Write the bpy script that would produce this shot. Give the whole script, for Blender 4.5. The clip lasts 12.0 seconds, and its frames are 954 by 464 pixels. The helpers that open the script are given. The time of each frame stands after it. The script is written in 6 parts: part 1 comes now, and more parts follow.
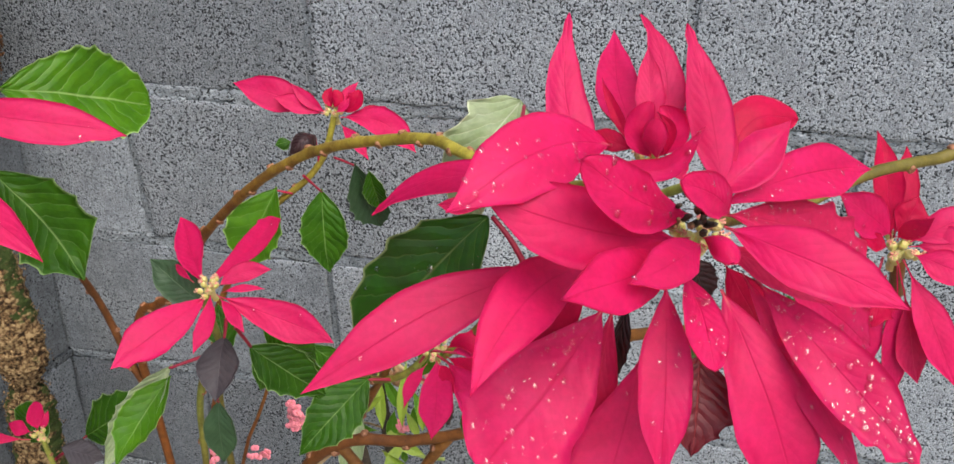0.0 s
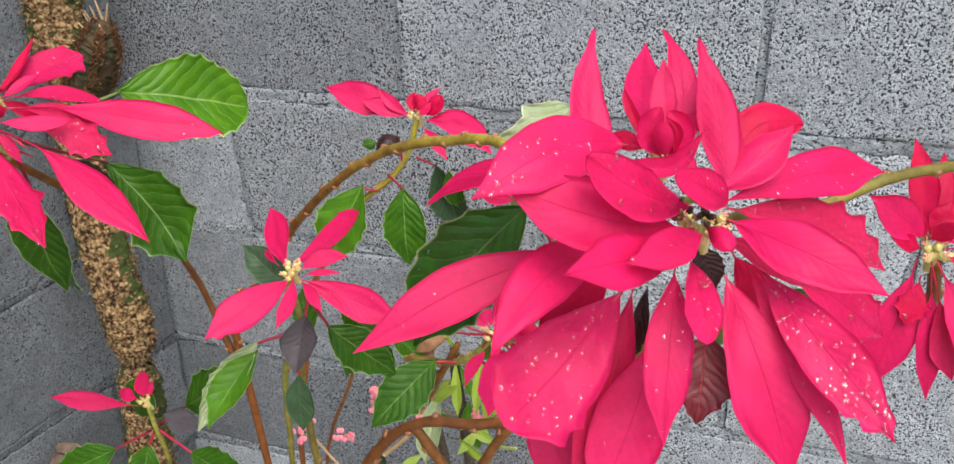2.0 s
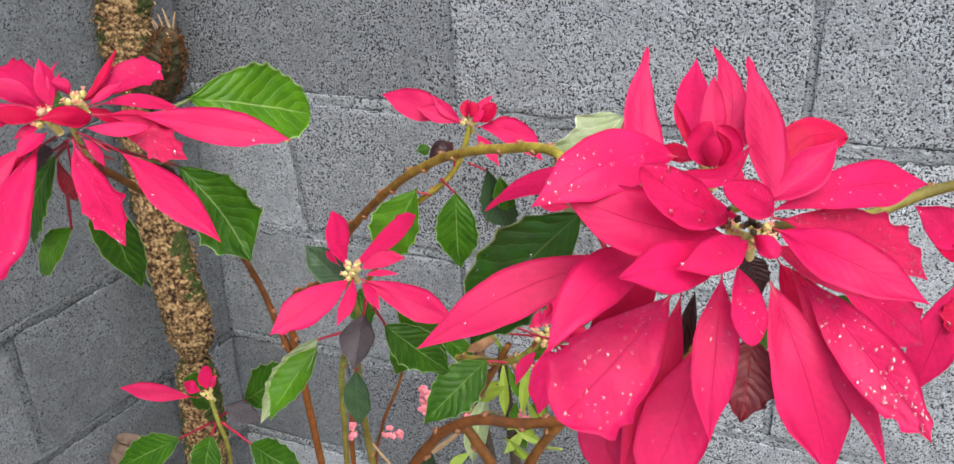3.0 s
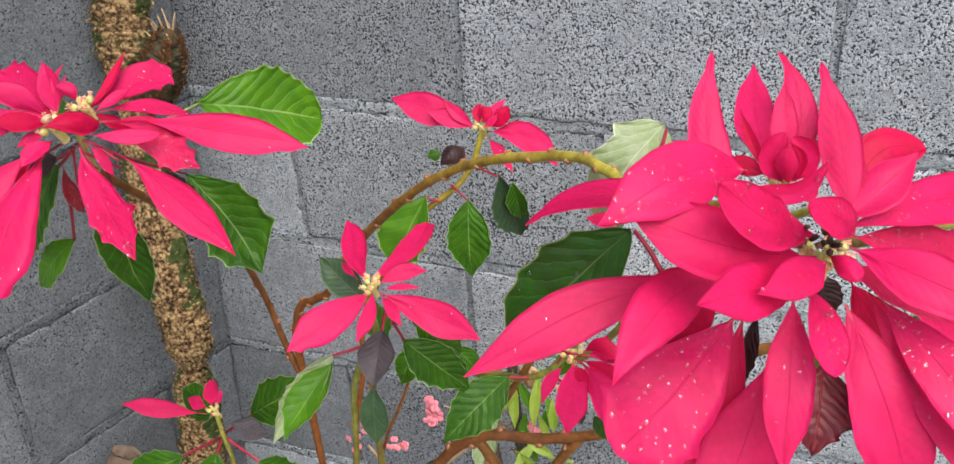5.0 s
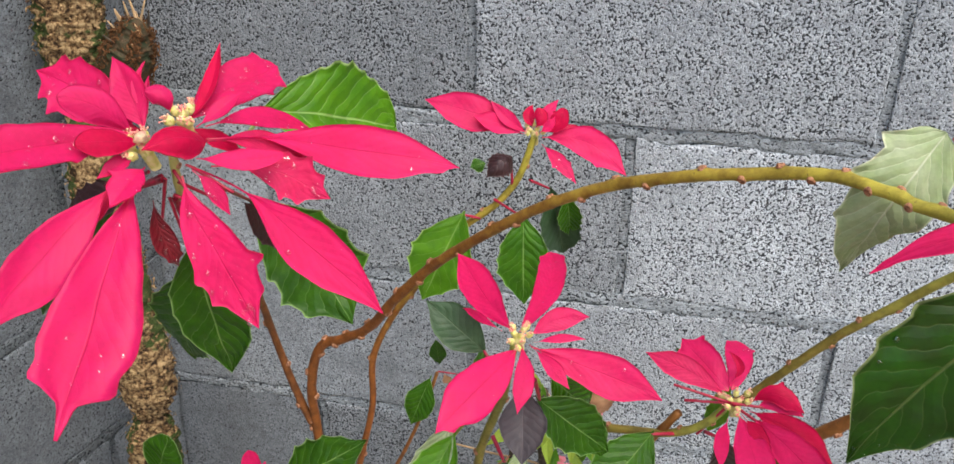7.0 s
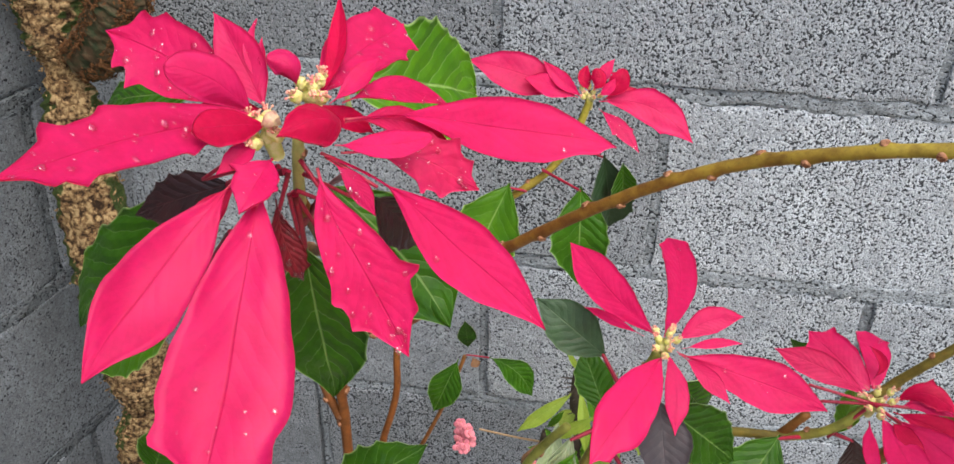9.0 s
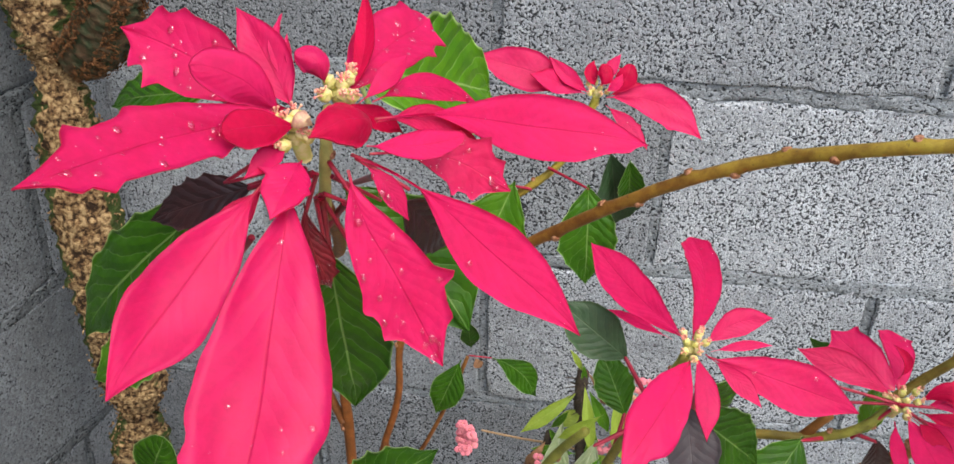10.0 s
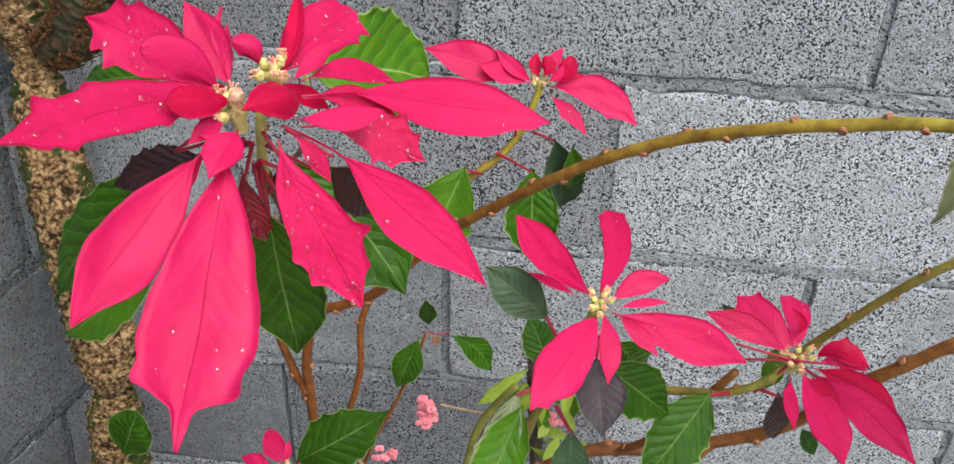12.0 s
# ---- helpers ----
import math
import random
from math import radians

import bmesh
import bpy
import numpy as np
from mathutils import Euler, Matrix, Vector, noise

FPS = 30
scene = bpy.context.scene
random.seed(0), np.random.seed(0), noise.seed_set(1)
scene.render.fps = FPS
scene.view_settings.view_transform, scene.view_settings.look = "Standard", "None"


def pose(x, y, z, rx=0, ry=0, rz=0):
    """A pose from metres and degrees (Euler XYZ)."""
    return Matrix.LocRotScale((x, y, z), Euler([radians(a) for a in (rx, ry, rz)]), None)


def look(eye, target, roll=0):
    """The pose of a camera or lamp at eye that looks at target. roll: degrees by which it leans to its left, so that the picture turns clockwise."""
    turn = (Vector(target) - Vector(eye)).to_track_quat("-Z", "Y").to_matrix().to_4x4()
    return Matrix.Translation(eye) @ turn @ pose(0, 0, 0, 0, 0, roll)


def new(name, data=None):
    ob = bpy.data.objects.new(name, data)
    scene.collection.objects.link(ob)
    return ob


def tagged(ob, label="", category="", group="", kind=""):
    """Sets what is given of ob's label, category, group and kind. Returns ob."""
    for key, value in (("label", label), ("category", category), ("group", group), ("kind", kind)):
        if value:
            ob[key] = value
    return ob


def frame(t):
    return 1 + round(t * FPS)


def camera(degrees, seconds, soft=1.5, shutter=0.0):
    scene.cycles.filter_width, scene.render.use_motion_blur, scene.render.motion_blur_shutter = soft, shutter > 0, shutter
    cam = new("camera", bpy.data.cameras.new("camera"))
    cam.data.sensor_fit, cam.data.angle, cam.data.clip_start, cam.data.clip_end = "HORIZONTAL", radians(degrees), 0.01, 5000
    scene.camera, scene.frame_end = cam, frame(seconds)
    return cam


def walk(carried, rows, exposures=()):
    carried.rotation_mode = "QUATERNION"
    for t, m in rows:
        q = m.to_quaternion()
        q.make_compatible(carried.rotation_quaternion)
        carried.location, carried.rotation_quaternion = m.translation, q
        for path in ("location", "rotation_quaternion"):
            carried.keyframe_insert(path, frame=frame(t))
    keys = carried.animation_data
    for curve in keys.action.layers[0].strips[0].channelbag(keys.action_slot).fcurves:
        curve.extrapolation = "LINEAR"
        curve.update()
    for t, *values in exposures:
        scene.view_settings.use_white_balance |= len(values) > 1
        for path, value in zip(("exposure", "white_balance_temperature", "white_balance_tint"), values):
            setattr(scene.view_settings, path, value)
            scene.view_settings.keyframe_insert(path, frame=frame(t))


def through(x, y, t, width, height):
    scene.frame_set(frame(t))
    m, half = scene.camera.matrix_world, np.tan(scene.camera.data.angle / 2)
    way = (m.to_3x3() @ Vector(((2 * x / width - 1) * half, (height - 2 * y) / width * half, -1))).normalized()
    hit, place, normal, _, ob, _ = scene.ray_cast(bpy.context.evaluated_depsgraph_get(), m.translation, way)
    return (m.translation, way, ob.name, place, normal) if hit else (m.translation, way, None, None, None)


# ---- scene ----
cam = camera(55.0, 12.0)
PATH = [
    (0, (0.394, -0.861, 1.58), (-0.005, 0.815, 0.566), -1.1),
    (0.5, (0.398, -0.865, 1.579), (-0.032, 0.807, 0.568), -1.3),
    (1, (0.406, -0.876, 1.587), (-0.078, 0.783, 0.579), -1.8),
    (1.5, (0.414, -0.888, 1.592), (-0.137, 0.752, 0.59), -2.6),
    (2, (0.428, -0.895, 1.596), (-0.179, 0.729, 0.598), -3.3),
    (2.5, (0.431, -0.905, 1.601), (-0.239, 0.698, 0.609), -3.9),
    (3, (0.43, -0.915, 1.608), (-0.269, 0.679, 0.622), -4.1),
    (3.2, (0.43, -0.915, 1.611), (-0.269, 0.677, 0.621), -4.3),
    (4.8, (0.414, -0.904, 1.604), (-0.265, 0.697, 0.615), -3.7),
    (5, (0.398, -0.899, 1.602), (-0.276, 0.706, 0.616), -3.7),
    (5.5, (0.348, -0.886, 1.596), (-0.309, 0.727, 0.613), -3.5),
    (6, (0.295, -0.879, 1.59), (-0.32, 0.747, 0.601), -3.0),
    (6.5, (0.251, -0.864, 1.578), (-0.228, 0.803, 0.581), -1.4),
    (7, (0.211, -0.842, 1.568), (-0.182, 0.845, 0.567), -0.6),
    (7.2, (0.197, -0.835, 1.567), (-0.167, 0.856, 0.564), -0.5),
    (8.8, (0.117, -0.792, 1.547), (-0.136, 0.879, 0.479), 1.0),
    (9, (0.112, -0.79, 1.544), (-0.133, 0.873, 0.462), 0.9),
    (9.5, (0.101, -0.784, 1.542), (-0.127, 0.877, 0.451), 0.7),
    (10, (0.095, -0.781, 1.539), (-0.116, 0.883, 0.451), 1.0),
    (10.5, (0.09, -0.778, 1.537), (-0.111, 0.888, 0.448), 1.2),
    (11, (0.087, -0.777, 1.537), (-0.098, 0.891, 0.449), 1.4),
    (11.5, (0.091, -0.782, 1.537), (-0.081, 0.884, 0.443), 1.8),
    (12, (0.125, -0.824, 1.555), (-0.049, 0.841, 0.461), 1.7),
]
walk(cam, [(t, look(eye, target, roll)) for t, eye, target, roll in PATH], [(0.0, 0.86), (0.7, 1.06), (2.0, 1.12), (5.0, 1.12), (8.5, 1.04), (12.0, 1.02)])

# ---- world and light: overcast daylight, brighter from the open side ----
world = bpy.data.worlds.new("overcast_sky")
scene.world = world
world.use_nodes = True
wn = world.node_tree
sky = wn.nodes.new("ShaderNodeTexSky")
sky.sky_type = "NISHITA"
sky.sun_disc = False
SUN_UP, SUN_ROUND = 60.0, 140.0
sky.sun_elevation, sky.sun_rotation = radians(SUN_UP), radians(SUN_ROUND)
sky.air_density, sky.dust_density, sky.ozone_density = 1.0, 4.0, 1.0
wn.nodes["Background"].inputs["Strength"].default_value = 0.15
wn.links.new(sky.outputs["Color"], wn.nodes["Background"].inputs["Color"])
sun = new("sun", bpy.data.lights.new("sun", "SUN"))
sun.data.energy, sun.data.angle, sun.data.color = 1.1, radians(50), (1.0, 0.98, 0.96)
sa, se = radians(SUN_ROUND), radians(SUN_UP)
sun.matrix_basis = look((2 * math.sin(sa), 2 * math.cos(sa), 2 * math.tan(se)), (0, 0, 0))


# ---- material helpers ----
def material(name):
    m = bpy.data.materials.new(name)
    m.use_nodes = True
    nt = m.node_tree
    return m, nt, nt.nodes["Principled BSDF"]


def mth(nt, op, a, b=0.0, c=0.0, clamp=False):
    n = nt.nodes.new("ShaderNodeMath")
    n.operation, n.use_clamp = op, clamp
    for i, v in enumerate((a, b, c)):
        if hasattr(v, "links"):
            nt.links.new(v, n.inputs[i])
        else:
            n.inputs[i].default_value = v
    return n.outputs[0]


def ramp(nt, fac, stops, smooth=True):
    n = nt.nodes.new("ShaderNodeValToRGB")
    n.color_ramp.interpolation = "EASE" if smooth else "LINEAR"
    e = n.color_ramp.elements
    while len(e) < len(stops):
        e.new(0.5)
    for k, (pos, col) in enumerate(stops):
        e[k].position, e[k].color = pos, (*col, 1.0) if len(col) == 3 else col
    nt.links.new(fac, n.inputs[0])
    return n.outputs[0]


def grey(v):
    return (v, v, v)


def mix(nt, fac, a, b, how="MIX"):
    n = nt.nodes.new("ShaderNodeMix")
    n.data_type, n.blend_type = "RGBA", how
    for key, v in ((0, fac), (6, a), (7, b)):
        if hasattr(v, "links"):
            nt.links.new(v, n.inputs[key])
        elif key == 0:
            n.inputs[key].default_value = v
        else:
            n.inputs[key].default_value = (*v, 1.0)
    return n.outputs[2]


def noise_tex(nt, vec, scale, detail=4.0, rough=0.55, out=0):
    n = nt.nodes.new("ShaderNodeTexNoise")
    n.inputs["Scale"].default_value, n.inputs["Detail"].default_value, n.inputs["Roughness"].default_value = scale, detail, rough
    nt.links.new(vec, n.inputs["Vector"])
    return n.outputs[out]


def voronoi(nt, vec, scale, feature="F1"):
    n = nt.nodes.new("ShaderNodeTexVoronoi")
    n.feature = feature
    n.inputs["Scale"].default_value = scale
    nt.links.new(vec, n.inputs["Vector"])
    return n.outputs["Distance"]


def bump(nt, height, strength, distance, under=None):
    n = nt.nodes.new("ShaderNodeBump")
    n.inputs["Strength"].default_value, n.inputs["Distance"].default_value = strength, distance
    nt.links.new(height, n.inputs["Height"])
    if under is not None:
        nt.links.new(under, n.inputs["Normal"])
    return n.outputs[0]


def position(nt):
    return nt.nodes.new("ShaderNodeNewGeometry").outputs["Position"]


# ---- materials ----
def concrete(name, pits, tint, level=1.0):
    """Open-grained concrete block: rounded grains, the shade in the gaps between them painted near black, smeared with
    cement in places. pits: how open the grain is.
    """
    m, nt, p = material(name)
    pos = position(nt)
    own = nt.nodes.new("ShaderNodeObjectInfo").outputs["Color"]
    if level != 1.0:
        flat = nt.nodes.new("ShaderNodeVectorMath")
        flat.operation = "MULTIPLY"
        flat.inputs[1].default_value = (level, level, 1.0)
        nt.links.new(pos, flat.inputs[0])
        pos = flat.outputs[0]
    warp = mix(nt, 0.0025, pos, noise_tex(nt, pos, 260.0, 2.0, 0.5, 1))
    grains = nt.nodes.new("ShaderNodeTexVoronoi")
    grains.inputs["Scale"].default_value = 400.0
    nt.links.new(warp, grains.inputs["Vector"])
    cell = grains.outputs["Distance"]
    clump = noise_tex(nt, warp, 430.0, 1.5, 0.6)
    fine = noise_tex(nt, pos, 900.0, 3.0, 0.6)
    broad = noise_tex(nt, pos, 8.0, 4.0, 0.6)
    stain = noise_tex(nt, pos, 34.0, 5.0, 0.65)
    smear = ramp(nt, mth(nt, "ADD", mth(nt, "MULTIPLY", broad, 0.6), mth(nt, "MULTIPLY", stain, 0.4)), [(0.40, grey(1.0)), (0.58, grey(0.0))])
    gap = mth(nt, "SUBTRACT", mth(nt, "ADD", mth(nt, "MULTIPLY", cell, 0.36), 0.92), mth(nt, "ADD", mth(nt, "MULTIPLY", clump, 1.05), mth(nt, "MULTIPLY", fine, 0.20)))
    gap = mth(nt, "SUBTRACT", gap, mth(nt, "ADD", mth(nt, "MULTIPLY", smear, 0.10), 0.12 * (1.0 - pits)))
    gap_shade = ramp(nt, gap, [(0.475, grey(0.0)), (0.575, grey(1.0))])
    tone = ramp(nt, broad, [(0.3, grey(0.84)), (0.7, grey(1.14))])
    tone2 = ramp(nt, stain, [(0.3, grey(0.84)), (0.7, grey(1.14))])
    speck = ramp(nt, fine, [(0.3, grey(0.74)), (0.7, grey(1.26))])
    own_grain = nt.nodes.new("ShaderNodeSeparateColor")
    nt.links.new(grains.outputs["Color"], own_grain.inputs[0])
    per = ramp(nt, own_grain.outputs[0], [(0.0, grey(0.80)), (1.0, grey(1.20))], False)
    col = mix(nt, 1.0, tint, own, "MULTIPLY")
    for k in (tone, tone2, speck, per):
        col = mix(nt, 1.0, col, k, "MULTIPLY")
    col = mix(nt, mth(nt, "MULTIPLY", gap_shade, 0.92), col, (0.006, 0.007, 0.009))
    nt.links.new(col, p.inputs["Base Color"])
    p.inputs["Roughness"].default_value = 0.93
    p.inputs["Specular IOR Level"].default_value = 0.25
    h = mth(nt, "SUBTRACT", 1.0, mth(nt, "MULTIPLY", gap, 0.4 + 0.6 * pits))
    b1 = bump(nt, h, 0.8, 0.0026)
    nt.links.new(bump(nt, stain, 0.5, 0.004, b1), p.inputs["Normal"])
    return m


BLOCK = concrete("concrete_block", 1.0, (0.70, 0.765, 0.805))
WASHED = concrete("cement_washed_block", 0.45, (0.91, 1.0, 1.06))
MORTAR = concrete("mortar", 0.75, (0.90, 1.0, 1.05), 0.7)


def leafy(name, top, deep, vein, rough=0.38, through=0.25, glow=(0.2, 0.4, 0.02), laterals=9.0, veins=0.5, side_veins=0.55, quilt=0.5, mottle=0.12, shine=0.4, rim=0.0, foot=None):
    """A leaf or bract: midrib and side veins along the blade's own length and width, quilted between the veins."""
    m, nt, p = material(name)
    uv = nt.nodes.new("ShaderNodeUVMap").outputs["UV"]
    sep = nt.nodes.new("ShaderNodeSeparateXYZ")
    nt.links.new(uv, sep.inputs[0])
    u, v = sep.outputs[0], sep.outputs[1]
    wob = noise_tex(nt, uv, 5.0, 2.0)
    across = mth(nt, "ABSOLUTE", mth(nt, "SUBTRACT", v, 0.5))
    rib = ramp(nt, across, [(0.005, grey(1.0)), (0.020, grey(0.0))])
    run = mth(nt, "ADD", mth(nt, "SUBTRACT", mth(nt, "MULTIPLY", u, laterals), mth(nt, "MULTIPLY", across, laterals * 0.5)), mth(nt, "MULTIPLY", wob, 0.9))
    saw = mth(nt, "ABSOLUTE", mth(nt, "SUBTRACT", mth(nt, "FRACT", run), 0.5))
    side = ramp(nt, saw, [(0.0, grey(1.0)), (0.055, grey(0.0))])
    line = mth(nt, "MAXIMUM", rib, mth(nt, "MULTIPLY", side, side_veins))
    pos = position(nt)
    blotch = noise_tex(nt, pos, 70.0, 4.0, 0.6)
    fine = noise_tex(nt, pos, 900.0, 2.0, 0.6)
    rnd = nt.nodes.new("ShaderNodeObjectInfo").outputs["Random"]
    col = mix(nt, ramp(nt, blotch, [(0.3, grey(0.0)), (0.7, grey(1.0))]), top, deep)
    dots = noise_tex(nt, pos, 380.0, 3.0, 0.6)
    col = mix(nt, 1.0, col, ramp(nt, dots, [(0.3, grey(0.90)), (0.7, grey(1.08))]), "MULTIPLY")
    shade = ramp(nt, rnd, [(0.0, grey(1.0 - mottle)), (1.0, grey(1.0 + mottle))], False)
    col = mix(nt, 1.0, col, shade, "MULTIPLY")
    col = mix(nt, mth(nt, "MULTIPLY", line, veins), col, vein)
    if rim:
        col = mix(nt, mth(nt, "MULTIPLY", ramp(nt, across, [(0.470, grey(0.0)), (0.492, grey(1.0))]), rim), col, tuple(min(0.9, c * 1.5 + 0.05) for c in vein))
    if foot:
        col = mix(nt, mth(nt, "MULTIPLY", ramp(nt, mth(nt, "ADD", u, mth(nt, "MULTIPLY", across, 0.25)), [(0.02, grey(1.0)), (0.12, grey(0.0))]), 0.6), col, foot)
    nt.links.new(col, p.inputs["Base Color"])
    p.inputs["Roughness"].default_value = rough
    nt.links.new(mth(nt, "ADD", mth(nt, "MULTIPLY", blotch, 0.25), rough - 0.12), p.inputs["Roughness"])
    p.inputs["Specular IOR Level"].default_value = shine
    h = mth(nt, "SUBTRACT", mth(nt, "MULTIPLY", mth(nt, "POWER", mth(nt, "MULTIPLY", saw, 2.0), 0.6), quilt), mth(nt, "MULTIPLY", rib, 0.8))
    h = mth(nt, "ADD", h, mth(nt, "MULTIPLY", blotch, 0.5))
    b1 = bump(nt, h, 0.4, 0.0012)
    nt.links.new(bump(nt, fine, 0.12, 0.0003, b1), p.inputs["Normal"])
    tr = nt.nodes.new("ShaderNodeBsdfTranslucent")
    tr.inputs["Color"].default_value = (*glow, 1.0)
    ms = nt.nodes.new("ShaderNodeMixShader")
    ms.inputs[0].default_value = through
    nt.links.new(p.outputs[0], ms.inputs[1])
    nt.links.new(tr.outputs[0], ms.inputs[2])
    nt.links.new(ms.outputs[0], nt.nodes["Material Output"].inputs["Surface"])
    return m


BRACT = leafy("red_bract", (0.66, 0.013, 0.136), (0.60, 0.009, 0.110), (0.40, 0.005, 0.045), 0.50, 0.44, (0.92, 0.012, 0.12), 12.0, 0.32, 0.08, 0.20, 0.08, 0.30, 0.2, (0.80, 0.40, 0.30))
BRACT_UNDER = leafy("red_bract_underside", (0.64, 0.018, 0.115), (0.58, 0.013, 0.092), (0.74, 0.06, 0.14), 0.55, 0.36, (0.88, 0.010, 0.07), 12.0, 0.35, 0.14, 0.24, 0.05, 0.25, 0.2, (0.80, 0.40, 0.30))
# crimson: own colour of deeper red bracts, and painted shade on cupped, shaded ones
CRIMSON = leafy("crimson_bract", (0.44, 0.003, 0.044), (0.37, 0.003, 0.034), (0.50, 0.015, 0.08), 0.45, 0.10, (0.56, 0.004, 0.045), 9.0, 0.25, 0.08, 0.12, 0.06, 0.1, 0.15)
MAROON = leafy("dark_red_leaf", (0.16, 0.004, 0.012), (0.11, 0.004, 0.010), (0.30, 0.03, 0.03), 0.42, 0.12, (0.4, 0.01, 0.015), 9.0, 0.5, 0.40, 0.7, 0.06, 0.4)
LEAF = leafy("green_leaf", (0.042, 0.130, 0.005), (0.022, 0.082, 0.003), (0.20, 0.32, 0.08), 0.33, 0.2, (0.14, 0.32, 0.01), 9.0, 0.72, 0.5, 1.6, 0.18, 0.19, 0.7)
LEAF_LIME = leafy("light_green_leaf", (0.085, 0.225, 0.010), (0.050, 0.155, 0.008), (0.30, 0.44, 0.11), 0.33, 0.3, (0.3, 0.5, 0.02), 8.0, 0.6, 0.5, 0.8, 0.08, 0.19, 0.7)
LEAF_MID = leafy("mid_green_leaf", (0.078, 0.205, 0.006), (0.046, 0.145, 0.005), (0.28, 0.42, 0.12), 0.33, 0.25, (0.22, 0.42, 0.015), 9.0, 0.7, 0.55, 1.6, 0.08, 0.19, 0.8)
LEAF_DARK = leafy("dark_green_leaf", (0.016, 0.066, 0.003), (0.016, 0.038, 0.004), (0.11, 0.14, 0.04), 0.36, 0.15, (0.08, 0.20, 0.01), 9.0, 0.65, 0.45, 0.9, 0.08, 0.19, 0.9)
LEAF_PALE = leafy("pale_leaf_underside", (0.33, 0.39, 0.22), (0.25, 0.33, 0.14), (0.52, 0.54, 0.37), 0.55, 0.18, (0.40, 0.52, 0.16), 10.0, 0.75, 0.7, 1.6, 0.06, 0.3, 0.5)
LEAF_GREY = leafy("grey_green_leaf", (0.042, 0.088, 0.036), (0.032, 0.068, 0.028), (0.13, 0.18, 0.09), 0.45, 0.15, (0.12, 0.22, 0.04), 9.0, 0.4, 0.45, 0.5, 0.08, 0.3, 0.3)
LEAF_PURPLE = leafy("purple_grey_leaf", (0.060, 0.052, 0.055), (0.045, 0.038, 0.043), (0.11, 0.09, 0.095), 0.5, 0.1, (0.12, 0.08, 0.08), 9.0, 0.4, 0.4, 0.5, 0.08, 0.25, 0.3)
LEAF_MAROON = leafy("maroon_leaf", (0.022, 0.009, 0.010), (0.035, 0.010, 0.010), (0.07, 0.02, 0.02), 0.42, 0.08, (0.2, 0.02, 0.02), 8.0, 0.4, 0.4, 0.9, 0.05, 0.4, 0.2)
LEAF_YELLOW = leafy("yellow_green_leaf", (0.30, 0.40, 0.05), (0.22, 0.33, 0.03), (0.42, 0.50, 0.14), 0.42, 0.3, (0.4, 0.5, 0.04), 6.0, 0.5, 0.5, 0.5, 0.06, 0.4)


def plain(name, col, col2, scale, rough=0.5, height=0.0, deep=0.001, shine=0.4, through=0.0):
    m, nt, p = material(name)
    pos = position(nt)
    n1 = noise_tex(nt, pos, scale, 5.0, 0.62)
    nt.links.new(mix(nt, ramp(nt, n1, [(0.33, grey(0.0)), (0.67, grey(1.0))]), col, col2), p.inputs["Base Color"])
    p.inputs["Roughness"].default_value, p.inputs["Specular IOR Level"].default_value = rough, shine
    if height:
        nt.links.new(bump(nt, n1, height, deep), p.inputs["Normal"])
    return m


def bark(name, start, end):
    """Young poinsettia wood: one colour at the stem's foot, another at its growing end, with faint rings and lenticels."""
    m, nt, p = material(name)
    uv = nt.nodes.new("ShaderNodeUVMap").outputs["UV"]
    sep = nt.nodes.new("ShaderNodeSeparateXYZ")
    nt.links.new(uv, sep.inputs[0])
    pos = position(nt)
    n1, n2 = noise_tex(nt, pos, 90.0, 5.0, 0.65), noise_tex(nt, pos, 420.0, 3.0, 0.6)
    along = mth(nt, "ADD", sep.outputs[0], mth(nt, "MULTIPLY", mth(nt, "SUBTRACT", n1, 0.5), 0.35))
    col = mix(nt, ramp(nt, along, [(0.36, grey(0.0)), (0.95, grey(1.0))]), start, end)
    col = mix(nt, 1.0, col, ramp(nt, n1, [(0.3, grey(0.68)), (0.7, grey(1.22))]), "MULTIPLY")
    col = mix(nt, ramp(nt, n2, [(0.62, grey(0.0)), (0.72, grey(0.5))]), col, (0.05, 0.03, 0.015))
    nt.links.new(col, p.inputs["Base Color"])
    p.inputs["Roughness"].default_value, p.inputs["Specular IOR Level"].default_value = 0.5, 0.3
    nt.links.new(bump(nt, mth(nt, "ADD", n1, mth(nt, "MULTIPLY", n2, 0.5)), 0.5, 0.0012), p.inputs["Normal"])
    return m


WOOD = bark("brown_stem", (0.16, 0.055, 0.013), (0.21, 0.085, 0.017))
WOOD_GREEN = bark("brown_to_green_stem", (0.20, 0.064, 0.012), (0.31, 0.27, 0.034))
GREEN_STEM = bark("green_stem", (0.18, 0.14, 0.025), (0.25, 0.26, 0.045))
OLIVE_STEM = bark("olive_stem", (0.15, 0.12, 0.020), (0.19, 0.17, 0.028))
PALE_STEM = bark("pale_green_stem", (0.40, 0.40, 0.12), (0.52, 0.50, 0.18))
SCAR = plain("leaf_scar", (0.42, 0.20, 0.10), (0.14, 0.05, 0.02), 600.0, 0.7, 0.5)
PETIOLE = plain("red_leafstalk", (0.34, 0.010, 0.035), (0.26, 0.008, 0.03), 200.0, 0.4)
PETIOLE_GREEN = plain("green_leafstalk", (0.26, 0.32, 0.09), (0.20, 0.25, 0.06), 200.0, 0.45)
